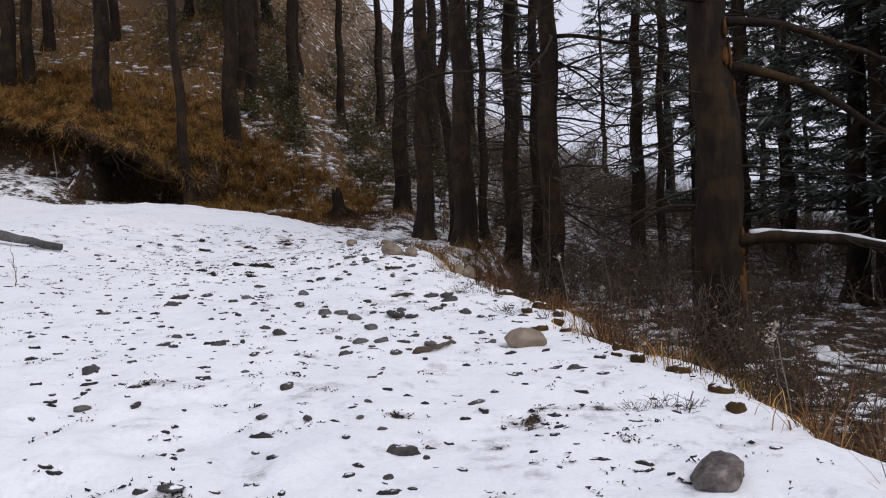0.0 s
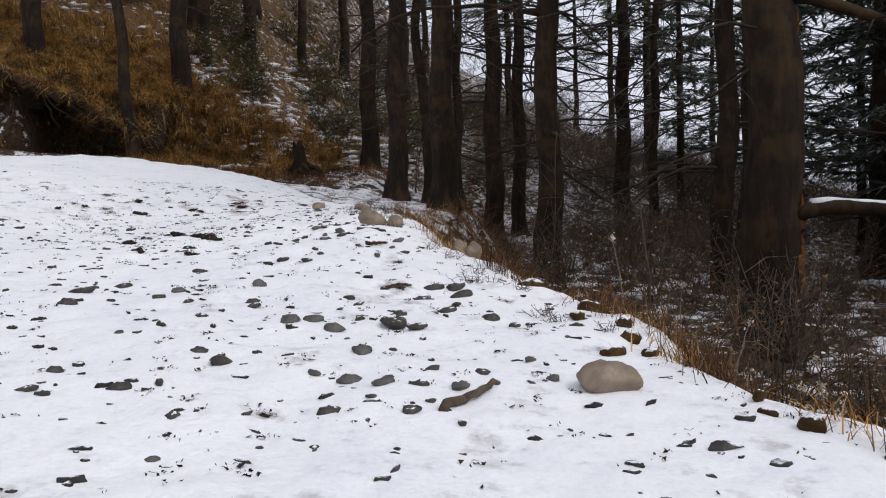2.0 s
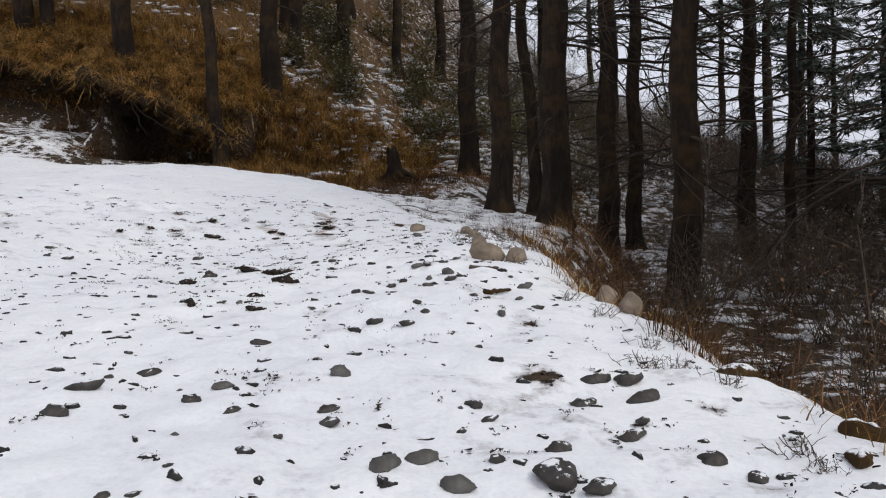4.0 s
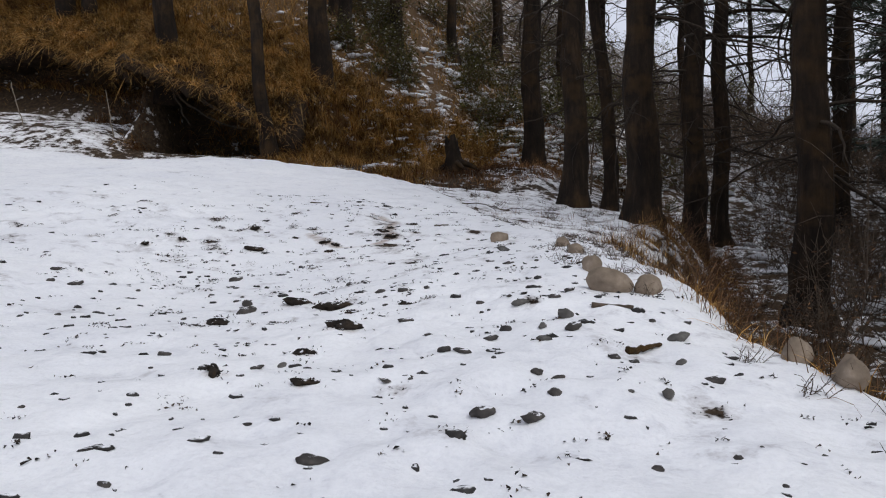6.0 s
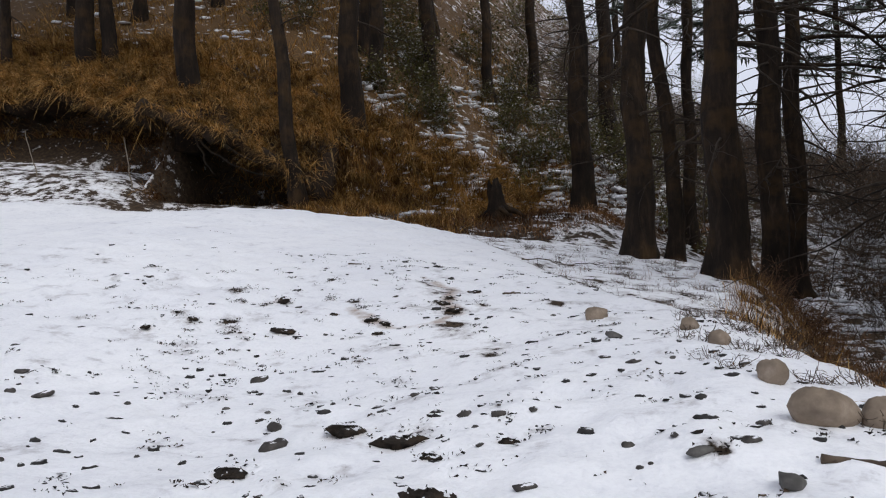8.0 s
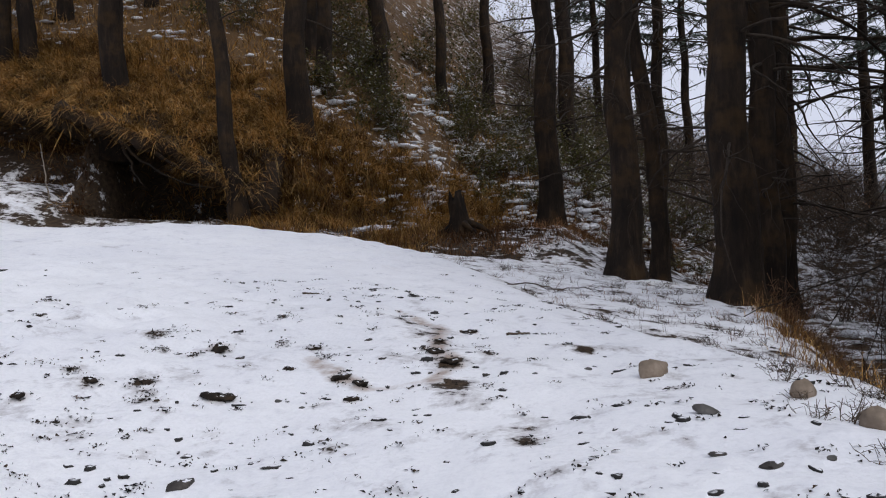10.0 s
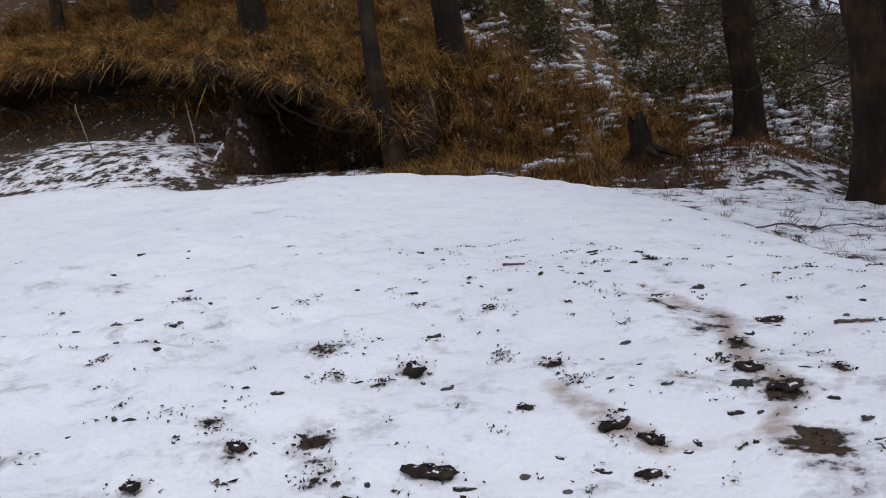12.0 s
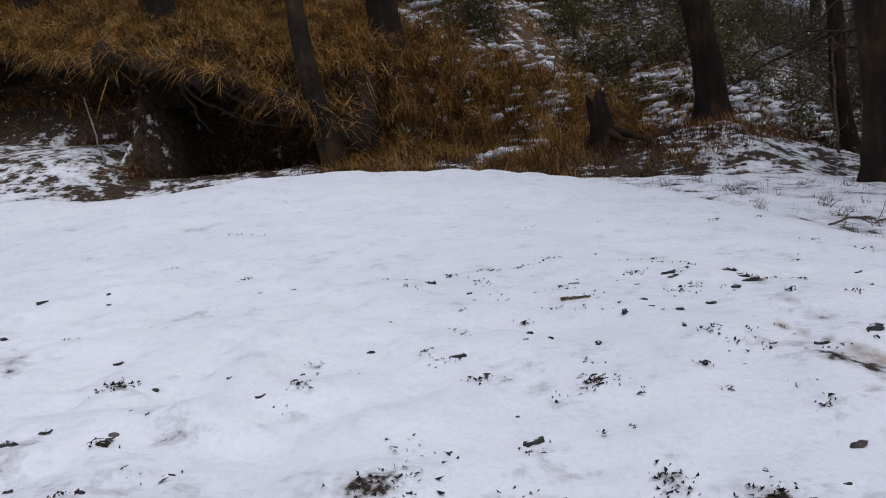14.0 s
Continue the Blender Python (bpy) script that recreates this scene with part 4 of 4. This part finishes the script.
lz = np.array([max(float(foot_z(x) + np.interp(x, [-40, -13, -9, -6.5, -4], [3.0, 3.0, 1.9, 0.9, 0.1]) * smooth(-0.9, 0.9, y - foot(x)) + 0.5 * max(y - foot(x) - 0.8, 0)), float(np.interp(x, [-14.5, -13.6, -12.9, -11.9, -10.8, -9.9, -8.8], [6.7, 6.65, 6.4, 5.95, 5.3, 4.8, 3.6])) + 0.25) for x, y in lipxy])
v, q = blades(np.column_stack([lipxy, lz]), rng.normal(-np.pi / 2, 0.8, n), 0.7 * rng.uniform(0.4, 1.2, n), rng.normal(0.7, 0.35, n), 0.9 * rng.uniform(0.5, 1.6, n), 0.010 * rng.uniform(0.6, 1.4, n), rng)
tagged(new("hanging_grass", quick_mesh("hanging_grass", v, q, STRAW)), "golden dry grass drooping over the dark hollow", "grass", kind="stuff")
lip = np.array([(x, foot(x) + 0.12 + 0.25 * math.sin(x * 2.7) + 3.2 * rng.random() ** 1.5) for x in rng.uniform(-25.3, -14.2, 620)])
n = len(lip) * 26
lipxy = np.repeat(lip, 26, 0) + rng.normal(0, 0.10, (n, 2))
v, q = blades(np.column_stack([lipxy, west_top(lipxy[:, 0], lipxy[:, 1])]), rng.normal(-np.pi / 2, 0.8, n), 0.85 * rng.uniform(0.4, 1.2, n), rng.normal(0.7, 0.35, n), 1.0 * rng.uniform(0.5, 1.6, n), 0.013 * rng.uniform(0.6, 1.4, n), rng)
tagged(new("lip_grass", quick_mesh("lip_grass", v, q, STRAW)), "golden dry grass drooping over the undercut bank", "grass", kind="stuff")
gold_spots = np.array(spots_in(260, -9.5, -4.8, 29.6, 34.5, lambda x, y: y < foot(x) + 0.8 and abs(x - np.interp(y, TRAIL_Y, TRAIL_X)) > 0.35))
grass("foot_straw", "golden grass clumps at the foot of the hill", STRAW, gold_spots, 18, 0.55, 0.009, 0.7, 1.1, 0.4, rng, 0.14)
tuft_spots = np.array(spots_in(330, -5.0, 2.5, 33.2, 42, lambda x, y: up_hill(x, y) and off_trail(x, y, 0.55)))
grass("hill_tufts", "golden brown grass tufts between snow patches on the slope", RUSSET, tuft_spots, 26, 0.62, 0.012, 0.9, 1.05, 0.4, rng, 0.13)
slope_spots = np.array(spots_in(1700, -26, 2, 34, 52, lambda x, y: up_hill(x, y) and x < 6 - 0.2 * y and off_trail(x, y, 0.5)))
grass("slope_grass", "thin dry grass between the trees of the slope", STRAW, slope_spots, 12, 0.6, 0.012, 0.6, 1.1, 0.4, rng, 0.25)
verge_spots = np.array(spots_in(620, -1, 5, 3.2, 31, lambda x, y: edge_at(y) - 0.02 < x < edge_at(y) + 1.7))
grass("verge_grass", "russet dry grass on the valley bank", RUSSET, verge_spots, 20, 0.42, 0.004, 0.45, 1.25, 0.0, rng, 0.10)
tuft_spots = np.array(spots_in(150, -5, 1, 16.5, 28, lambda x, y: hump(y) + 0.3 < x < edge_at(y)))
grass("verge_tufts", "short straw tufts poking through the snowy verge", RUSSET, tuft_spots, 9, 0.17, 0.003, 0.4, 1.2, 0.0, rng, 0.06)
bank_tufts = np.array(spots_in(620, -1, 3.4, 4.5, 27, lambda x, y: edge_at(y) + 0.05 < x < edge_at(y) + 1.5))
grass("bank_tufts", "yellow-green tufts on the valley bank", STRAW, bank_tufts, 20, 0.32, 0.0045, 0.7, 1.1, 0.0, rng, 0.12)
foot_spots = np.array(spots_in(620, -9.8, -0.6, 28.9, 35.5, lambda x, y: 28.9 + max(0, x + 4) * 0.9 < y < foot(x) + 0.6 and abs(x - np.interp(y, TRAIL_Y, TRAIL_X)) > 0.35))
grass("foot_grass", "short russet grass at the foot of the hill", RUSSET, foot_spots, 16, 0.40, 0.008, 0.6, 1.1, 0.3, rng, 0.14)

# ---- stones ----
PALE = [(-0.96, 13.36, 0.165), (0.56, 7.03, 0.172), (-1.06, 14.00, 0.103), (-0.67, 13.44, 0.122), (-1.16, 15.22, 0.095), (0.20, 11.73, 0.145), (-1.95, 16.64, 0.089), (0.07, 12.27, 0.121), (-1.28, 15.89, 0.091), (-2.00, 16.60, 0.090), (-10.60, 35.20, 0.160)]
DARK = [(-0.24, 6.42, 0.031), (-0.87, 6.56, 0.059), (-1.37, 13.01, 0.050), (-4.08, 17.94, 0.031), (-1.34, 11.46, 0.039), (-0.58, 8.37, 0.137), (0.25, 8.52, 0.059), (-0.42, 6.93, 0.042), (-3.47, 16.98, 0.022), (-3.04, 11.55, 0.037), (-2.37, 7.19, 0.057), (-1.81, 8.66, 0.030), (-0.08, 7.25, 0.049), (-3.85, 17.26, 0.029), (-1.76, 12.14, 0.055), (-2.58, 13.71, 0.050), (-2.14, 9.03, 0.042), (-1.68, 9.14, 0.064), (-2.79, 13.81, 0.057), (-2.38, 9.14, 0.058), (-0.38, 9.43, 0.074), (0.39, 4.69, 0.031), (-0.87, 4.88, 0.042), (-1.93, 5.08, 0.041), (0.11, 5.18, 0.041), (-2.98, 8.90, 0.082), (-1.63, 8.92, 0.064), (-1.47, 10.82, 0.067), (0.86, 6.15, 0.073), (-5.75, 14.26, 0.071), (-6.14, 14.60, 0.052), (-4.02, 14.04, 0.087)]
DARK_SLABS = [(-1.55, 6.47, 0.043), (-0.47, 6.56, 0.059), (-0.54, 11.51, 0.050), (-2.25, 11.34, 0.028), (-1.46, 11.47, 0.051), (-1.69, 13.14, 0.030), (-1.91, 13.16, 0.043), (-1.25, 13.29, 0.041), (-1.03, 11.78, 0.043), (-1.28, 3.74, 0.056), (-1.89, 11.81, 0.050), (-2.00, 11.84, 0.051), (-0.35, 7.26, 0.042), (-1.54, 7.43, 0.094), (-0.87, 9.05, 0.041), (-2.39, 13.74, 0.031), (-1.71, 7.62, 0.056), (-0.30, 4.30, 0.085), (-1.68, 12.35, 0.057), (-0.58, 7.70, 0.032), (-0.05, 9.50, 0.098), (-2.81, 9.62, 0.067), (-1.13, 4.89, 0.049), (-1.78, 14.73, 0.047), (-3.10, 14.64, 0.045), (-2.36, 10.30, 0.066), (-0.53, 5.84, 0.027), (-1.71, 10.88, 0.072), (-1.37, 11.12, 0.046), (-5.97, 14.23, 0.049), (-1.25, 12.25, 0.078)]
DARK_COBBLES = [(-1.23, 6.53, 0.029), (-0.42, 8.27, 0.077), (-0.66, 6.70, 0.029), (-0.37, 6.71, 0.031), (-3.07, 16.86, 0.034), (-1.92, 6.90, 0.070), (-1.75, 6.96, 0.048), (-0.83, 8.55, 0.054), (0.10, 8.65, 0.076), (-0.55, 8.71, 0.078), (0.17, 7.12, 0.023), (-0.94, 3.91, 0.018), (-0.21, 8.93, 0.076), (-3.73, 11.85, 0.043), (-0.12, 9.12, 0.058), (-3.85, 13.57, 0.084), (-2.16, 12.26, 0.037), (-4.92, 17.24, 0.034), (-0.95, 9.23, 0.057), (-3.00, 9.23, 0.089), (-2.38, 12.61, 0.052), (-0.28, 9.81, 0.089), (-3.20, 14.43, 0.043), (-0.55, 5.15, 0.031), (-1.96, 14.92, 0.035), (-1.11, 5.51, 0.066), (-4.56, 15.20, 0.078), (-2.60, 6.02, 0.080), (-0.10, 9.80, 0.097), (-2.36, 6.86, 0.055), (-3.49, 8.42, 0.062)]
GREY = [(-1.60, 12.92, 0.065), (-0.99, 8.28, 0.079), (-1.29, 8.39, 0.084), (-0.61, 6.95, 0.060), (-0.67, 11.78, 0.041), (-0.22, 6.98, 0.055), (-1.15, 8.55, 0.073), (-0.79, 7.11, 0.062), (-0.99, 7.16, 0.043), (-2.94, 11.70, 0.036), (0.31, 7.22, 0.047), (-1.43, 12.01, 0.044), (-0.62, 12.29, 0.066), (-1.44, 12.29, 0.048), (0.23, 7.55, 0.042), (-0.76, 7.61, 0.071), (-1.30, 12.57, 0.089), (-2.29, 9.36, 0.060), (-1.73, 9.67, 0.080), (-2.27, 5.11, 0.058), (-1.86, 15.57, 0.067), (-0.81, 11.25, 0.055)]
MOSSY = [(1.23, 6.59, 0.044), (1.28, 6.81, 0.070), (0.75, 7.71, 0.088), (1.00, 7.80, 0.090), (0.97, 8.15, 0.089), (0.73, 8.69, 0.089), (1.36, 6.40, 0.100), (1.55, 5.98, 0.100), (1.68, 5.50, 0.090), (0.93, 9.11, 0.120), (0.60, 10.10, 0.120), (1.03, 8.53, 0.120), (1.62, 5.00, 0.080)]


def stone(name, x, y, r, mat, label, group, flat=0.6, sink=0.25, rings=9, seg=14, cuts=7, lump=0.42):
    g = np.random.default_rng(int(abs(x) * 1000 + y * 77))
    v, f = blob(r, g, rings, seg, lump, flat, cuts, g.uniform(0.45, 0.8))
    ob = shape(name, v, f, mat)
    ob.matrix_basis = pose(x, y, float(top(x, y)) + r * flat * (1 - 2 * sink), g.uniform(-14, 14), g.uniform(-14, 14), g.normal(25, 40))
    return tagged(ob, label, "stone", group)


for x, y, r in PALE:
    stone("boulder" if r > 0.12 else "stone", x, y, r, PALE_STONE, "smooth buff boulder resting in the snow" if r > 0.12 else "pale rounded stone lying in the snow", "stones on the snow", 0.52 if y < 8 else 0.72, 0.24, 15, 24, 4, 0.20)
for x, y, r in DARK + DARK_SLABS + DARK_COBBLES:
    stone("stone", x, y, r * 1.12, DARK_STONE, "flat dark wet stone breaking through the snow", "stones on the snow", 0.31, 0.37)
stone("boulder", 1.14, 3.80, 0.170, ROUGH_STONE, "rough grey boulder half sunk in the snow", "stones on the snow", 0.44, 0.28, 15, 24, 7, 0.34)
for x, y, r in GREY:
    stone("stone", x, y, r * 1.1, GREY_STONE, "grey flattish stone half sunk in the snow", "stones on the snow", 0.40, 0.32)
for x, y, r in MOSSY:
    stone("mossy_stone", x, y, r, MOSS_STONE, "mossy brown stone on the crumbling road edge", "mossy edge stones", 0.50, 0.42, cuts=3)

def clod(x, y, r):
    """A low ragged mat of dark leaves and turf that lifts out of the snow."""
    g = np.random.default_rng(int(abs(x) * 900 + y * 71))
    v, f = blob(r * 0.9, g, 9, 22, 0.55, 0.34, 0, g.uniform(0.45, 0.75))
    v += g.uniform(-0.09, 0.09, v.shape) * r
    ob = shape("turf_clod", v, f, TURF)
    ob.matrix_basis = pose(x, y, float(top(x, y)) + r * 0.08, g.uniform(-9, 9), g.uniform(-9, 9), g.normal(0, 35))
    return tagged(ob, "dark ragged clod of turf and wet leaves", "turf clod", "clods on the snow")


for x, y, r in CLODS:
    clod(x, y, r)


def snow_pads():
    """Small cushions of snow caught on the ledges and tufts of the slopes."""
    g = np.random.default_rng(23)
    spots = spots_in(1300, -9, 8, 33.5, 52, lambda x, y: up_hill(x, y) and lattice(x * 0.9, y * 0.5, 31) > -0.25)
    spots += [(float(np.interp(y, TRAIL_Y, TRAIL_X)) + g.normal(0, 0.12), y) for y in g.uniform(31, 39.5, 150)]
    spots += spots_in(420, -4.6, 3, 33.8, 42, lambda x, y: up_hill(x, y) and lattice(x * 1.1, y * 0.6, 37) > 0.0)
    spots += spots_in(260, -25, -8, 34, 48, lambda x, y: y > foot(x) + 3.2 and y > 35)
    spots += spots_in(900, 0, 14, 5, 34, lambda x, y: x > edge_at(y) + 1.3)
    spots += spots_in(500, 4, 26, 34, 60)
    geo = Geo()
    for x, y in spots:
        r = g.uniform(0.035, 0.085) + 0.16 * g.random() ** 4
        v, f = blob(r, g, 5, 10, 0.75, g.uniform(0.2, 0.5), 0, g.uniform(0.4, 0.9))
        a = g.normal(0, 0.5)
        v = (v * (1.35, 1, 1)) @ np.array([[np.cos(a), np.sin(a), 0], [-np.sin(a), np.cos(a), 0], [0, 0, 1]])
        geo.add(v + (x, y, float(top(x, y)) + g.uniform(0.0, 0.18 if y > 33 else 0.05)), f)
    tagged(geo.done("snow_cushions", BRANCH_SNOW), "small cushions of snow caught between tufts and twigs", "snow", kind="stuff")


snow_pads()

pebbles = []
for k in range(6):
    v, f = blob(0.04, np.random.default_rng(300 + k), 7, 10, 0.35, 0.40, 6, 0.55)
    ob = tagged(shape("pebble", v, f, CAPPED_STONE if k % 2 else DARK_STONE if k else GREY_STONE), "small dark stone poking out of the snow", "stone", "pebbles on the snow")
    x, y = -1.5 - 0.4 * k, 6.0 + k
    ob.matrix_basis = pose(x, y, float(top(x, y)))
    pebbles.append(ob)
for x, y in spots_in(270, -8, 1.4, 2.5, 20, lambda x, y: x < edge_at(y) - 0.15 and rng.random() < (1.0 if y < 15 else 0.35) * (1.0 if x > -4.5 else 0.5)):
    ob = copy_thing(pebbles[rng.integers(6)], pose(x, y, float(top(x, y)) - 0.002, rng.uniform(-12, 12), rng.uniform(-12, 12), rng.uniform(0, 360)))
    ob.scale = [rng.uniform(0.3, 1.1)] * 3


def half_buried():
    """The many small stones that the thin snow covers but for their sides."""
    g = np.random.default_rng(17)
    geo = Geo()
    for x, y in spots_in(1250, -9, 1.6, 2.2, 20.5, lambda x, y: x < edge_at(y) - 0.1 and rng.random() < (1.0 if y < 15.5 else 0.45) * (1.0 if x > -5.5 else 0.45)):
        v, f = blob(g.uniform(0.012, 0.028) + 0.035 * g.random() ** 2, g, 5, 9, 0.6, g.uniform(0.25, 0.5), 3, g.uniform(0.35, 0.75))
        a = g.normal(-0.4, 0.6)
        v = v @ np.array([[np.cos(a), np.sin(a), 0], [-np.sin(a), np.cos(a), 0], [0, 0, 1]])
        geo.add(v + (x, y, float(top(x, y)) - 0.003), f)
    tagged(geo.done("half_buried_stones", CAPPED_STONE), "small dark stones with snow on top breaking through the road bed", "stones", kind="stuff")


half_buried()

# ---- leaf litter, clods and straws on the snow ----
def litter():
    g = np.random.default_rng(91)
    c = []
    for x, y in spots_in(1100, -13, 1.9, 2.2, 23, lambda x, y: x < edge_at(y) - 0.05 and rng.random() < (1.0 if y < 17.5 else 0.3) * (1.0 if x > -6 else 0.35)):
        k = int(g.integers(1, 12))
        a, s = g.normal(0.5, 0.6), g.uniform(0.015, 0.06)
        t = g.normal(0, 1, k)
        c.append(np.column_stack([x + np.cos(a) * t * s + g.normal(0, 0.02, k), y + np.sin(a) * t * s + g.normal(0, 0.02, k)]))
    for x, y in spots_in(120, -7.5, -1.5, 14.5, 21.0, lambda x, y: x < hump(y) + 0.3 and rng.random() < np.exp(-((x + 4.2) / 2.2) ** 2)):
        k, w = int(g.integers(3, 22)), g.uniform(0.02, 0.06)
        c.append(np.column_stack([g.normal(x, w, k), g.normal(y, w * 0.8, k)]))
    for a, b, r, k in BARE[len(CLODS) + len(LITTER_HEAPS):]:
        n = int(4 + 110 * r)
        c.append(np.column_stack([g.normal(a, r * 0.6, n), g.normal(b, r * 0.6, n)]))
    for a, b, r in CLODS + LITTER_HEAPS * 2:
        n = int(12 + 200 * r)
        c.append(np.column_stack([g.normal(a, r * 0.8, n), g.normal(b, r * 0.7, n)]))
    c = np.concatenate(c)
    z = top(c[:, 0], c[:, 1]) + 0.006
    size = g.choice([0.022, 0.036, 0.065], len(c), p=[0.62, 0.28, 0.10])
    n = len(c)
    ang = np.sort(g.uniform(0, 2 * np.pi, (n, 4)), 1) + g.uniform(0, 6.28, (n, 1))
    rad = size[:, None] * g.uniform(0.15, 0.6, (n, 4))
    turn, thin = g.uniform(0, np.pi, (n, 1)), g.uniform(0.3, 0.9, (n, 1))
    du, dv = np.cos(ang) * rad, np.sin(ang) * rad * thin
    v = np.stack([c[:, :1] + du * np.cos(turn) - dv * np.sin(turn), c[:, 1:] + du * np.sin(turn) + dv * np.cos(turn), z[:, None] + g.uniform(-0.006, 0.012, (n, 4))], -1).reshape(-1, 3)
    q = np.arange(n * 4).reshape(-1, 4)
    tagged(new("leaf_litter", quick_mesh("leaf_litter", v, q, LITTER)), "dark wet leaf bits and crumbs scattered over the snow", "leaf litter", kind="stuff")


litter()


# ---- sticks, log, stump ----
def stick(name, a, b, r, mat, label, cat, seed, sag=0.0, twigs=0):
    g = np.random.default_rng(seed)
    a, b = np.array(a, float), np.array(b, float)
    t = np.linspace(0, 1, 10)[:, None]
    w = a + (b - a) * t + g.normal(0, 0.012 * min(1.0, np.linalg.norm(b - a)), (10, 3)) + (0, 0, 1) * (sag * np.sin(np.pi * t))
    ob = tagged(shape(name, *tube(w, np.linspace(r, r * 0.55, 10), 8, 0.12, g), mat), label, cat)
    if twigs:
        geo = Geo()
        for _ in range(twigs):
            i = g.integers(2, 10)
            tw = wander(w[i], (b - a) / np.linalg.norm(b - a) + g.normal(0, 0.7, 3) + (0, 0, 0.1), np.linalg.norm(b - a) * g.uniform(0.2, 0.5), 5, g, 0.2)
            geo.add(*tube(tw, np.linspace(r * 0.4, r * 0.15, 6), 5))
        tagged(geo.done("twig_tangle", mat, ob), kind="stuff")
    return ob


def lying(x, y, up=0.012):
    return (x, y, float(top(x, y)) + up)


stick("fallen_log", (-9.4, 15.6, float(top(-9.4, 15.6)) + 0.25), lying(-6.62, 14.28, 0.09), 0.115, GREY_STONE, "weathered grey log lying on the snow", "log", 1)
stick("stick", lying(-0.32, 6.57), lying(0.0, 7.07), 0.026, TWIG, "dark stick lying on the snow", "stick", 2)
stick("stick", lying(-1.12, 12.85), lying(-0.84, 12.76), 0.024, TWIG, "dark stick lying on the snow", "stick", 3)
stick("stick", lying(-0.95, 11.88), lying(-0.74, 12.13), 0.026, MOSS_STONE, "reddish weathered stick lying on the snow", "stick", 4)
stick("stick", lying(-5.10, 19.80), lying(-4.93, 19.84), 0.010, TWIG, "thin dark twig lying on the snow", "stick", 5)
stick("stick", lying(-2.95, 18.25), lying(-2.75, 18.2), 0.012, TWIG, "thin dark twig lying on the snow", "stick", 6)
stick("fallen_branch", lying(-2.99, 22.14, 0.03), lying(-2.28, 23.13, 0.05), 0.010, TWIG, "fallen twiggy branch lying on the verge", "branch", 7, 0.04, 9)
stick("fallen_branch", lying(-2.3, 23.2, 0.03), lying(-1.7, 22.9, 0.05), 0.008, TWIG, "fallen twiggy branch lying on the verge", "branch", 8, 0.04, 8)
stick("dead_stalk", lying(-5.35, 10.36, -0.04), (-5.40, 10.36, 1.75), 0.007, TWIG, "thin dry stalk standing in the snow", "stalk", 14, 0.0, 5)
stick("dead_stalk", (-14.61, 31.5, float(top(-14.61, 31.5)) - 0.05), (-14.76, 31.45, 6.2), 0.022, PALE_TWIG, "bleached bare stalk standing by the hollow", "stalk", 9)
stick("dead_stalk", (-17.6, 31.6, float(top(-17.6, 31.6)) - 0.05), (-17.9, 31.5, 6.6), 0.018, PALE_TWIG, "bleached bare stalk standing by the bank", "stalk", 10)
stick("sapling", (1.75, 16.2, float(top(1.75, 16.2)) - 0.1), (1.9, 16.2, 3.0), 0.010, TWIG, "thin bare dark sapling below the bank", "sapling", 11, 0, 10)
stick("sapling", (2.3, 12.0, float(top(2.3, 12.0)) - 0.1), (2.1, 12.1, 1.9), 0.010, TWIG, "thin bare forked sapling below the bank", "sapling", 12, 0, 12)
stick("sapling", (-0.35, 31.2, float(top(-0.35, 31.2)) - 0.1), (-0.2, 31.2, 4.6), 0.03, TWIG, "thin bare sapling behind the trees", "sapling", 13, 0, 12)


def stump():
    g = np.random.default_rng(5)
    ob = empty("tree_stump", -4.3, 32.6, float(top(-4.3, 32.6)))
    hts = np.linspace(-0.3, 0.95, 10)
    path = np.stack([-0.10 * hts, 0 * hts, hts], -1)
    v, f = tube(path, 0.26 * (1 + 0.8 * np.exp(-np.clip(hts, 0, 2) / 0.25)) * np.linspace(1, 0.72, 10), 14, 0.12, g)
    v[-14:, 2] += g.uniform(-0.45, 0.30, 14)
    shape("trunk", v, f, BARK, ob)
    for way, ln in (((0.9, -0.3, -0.15), 0.9), ((-0.8, -0.4, -0.15), 0.7), ((0.4, -0.9, -0.2), 0.7)):
        w = wander((0, 0, 0.35), way, ln, 6, g, 0.08, 0.05)
        shape("root", *tube(w, np.linspace(0.13, 0.04, 7), 8, 0.1, g), BARK, ob)
    tagged(ob, "broken dark tree stump at the foot of the hill", "stump")


stump()


# tall seeding stalks by the bank
def seed_stalk(x, y, tall, seed):
    g = np.random.default_rng(seed)
    ob = empty("seed_stalk", x, y, float(top(x, y)))
    w = wander((0, 0, -0.05), (g.normal(0, 0.12), g.normal(0, 0.12), 1), tall, 7, g, 0.05)
    shape("stem", *tube(w, np.linspace(0.006, 0.003, 8), 5), PALE_TWIG, ob)
    c = w[-1] + g.normal(0, 0.018, (34, 3))
    v, q = leaf_cloud(c, 0.024, g, 0.8)
    o = tagged(new("seed_head", quick_mesh("seed_head", v, q, SEED_FLUFF)), kind="stuff")
    o.parent = ob
    tagged(ob, "dry stalk with pale fluffy seed heads", "stalk", "seed stalks by the bank")


for k in range(11):
    y = rng.uniform(3.6, 9.5)
    seed_stalk(edge_at(y) + rng.uniform(0.35, 1.3), y, rng.uniform(0.6, 1.05), 400 + k)
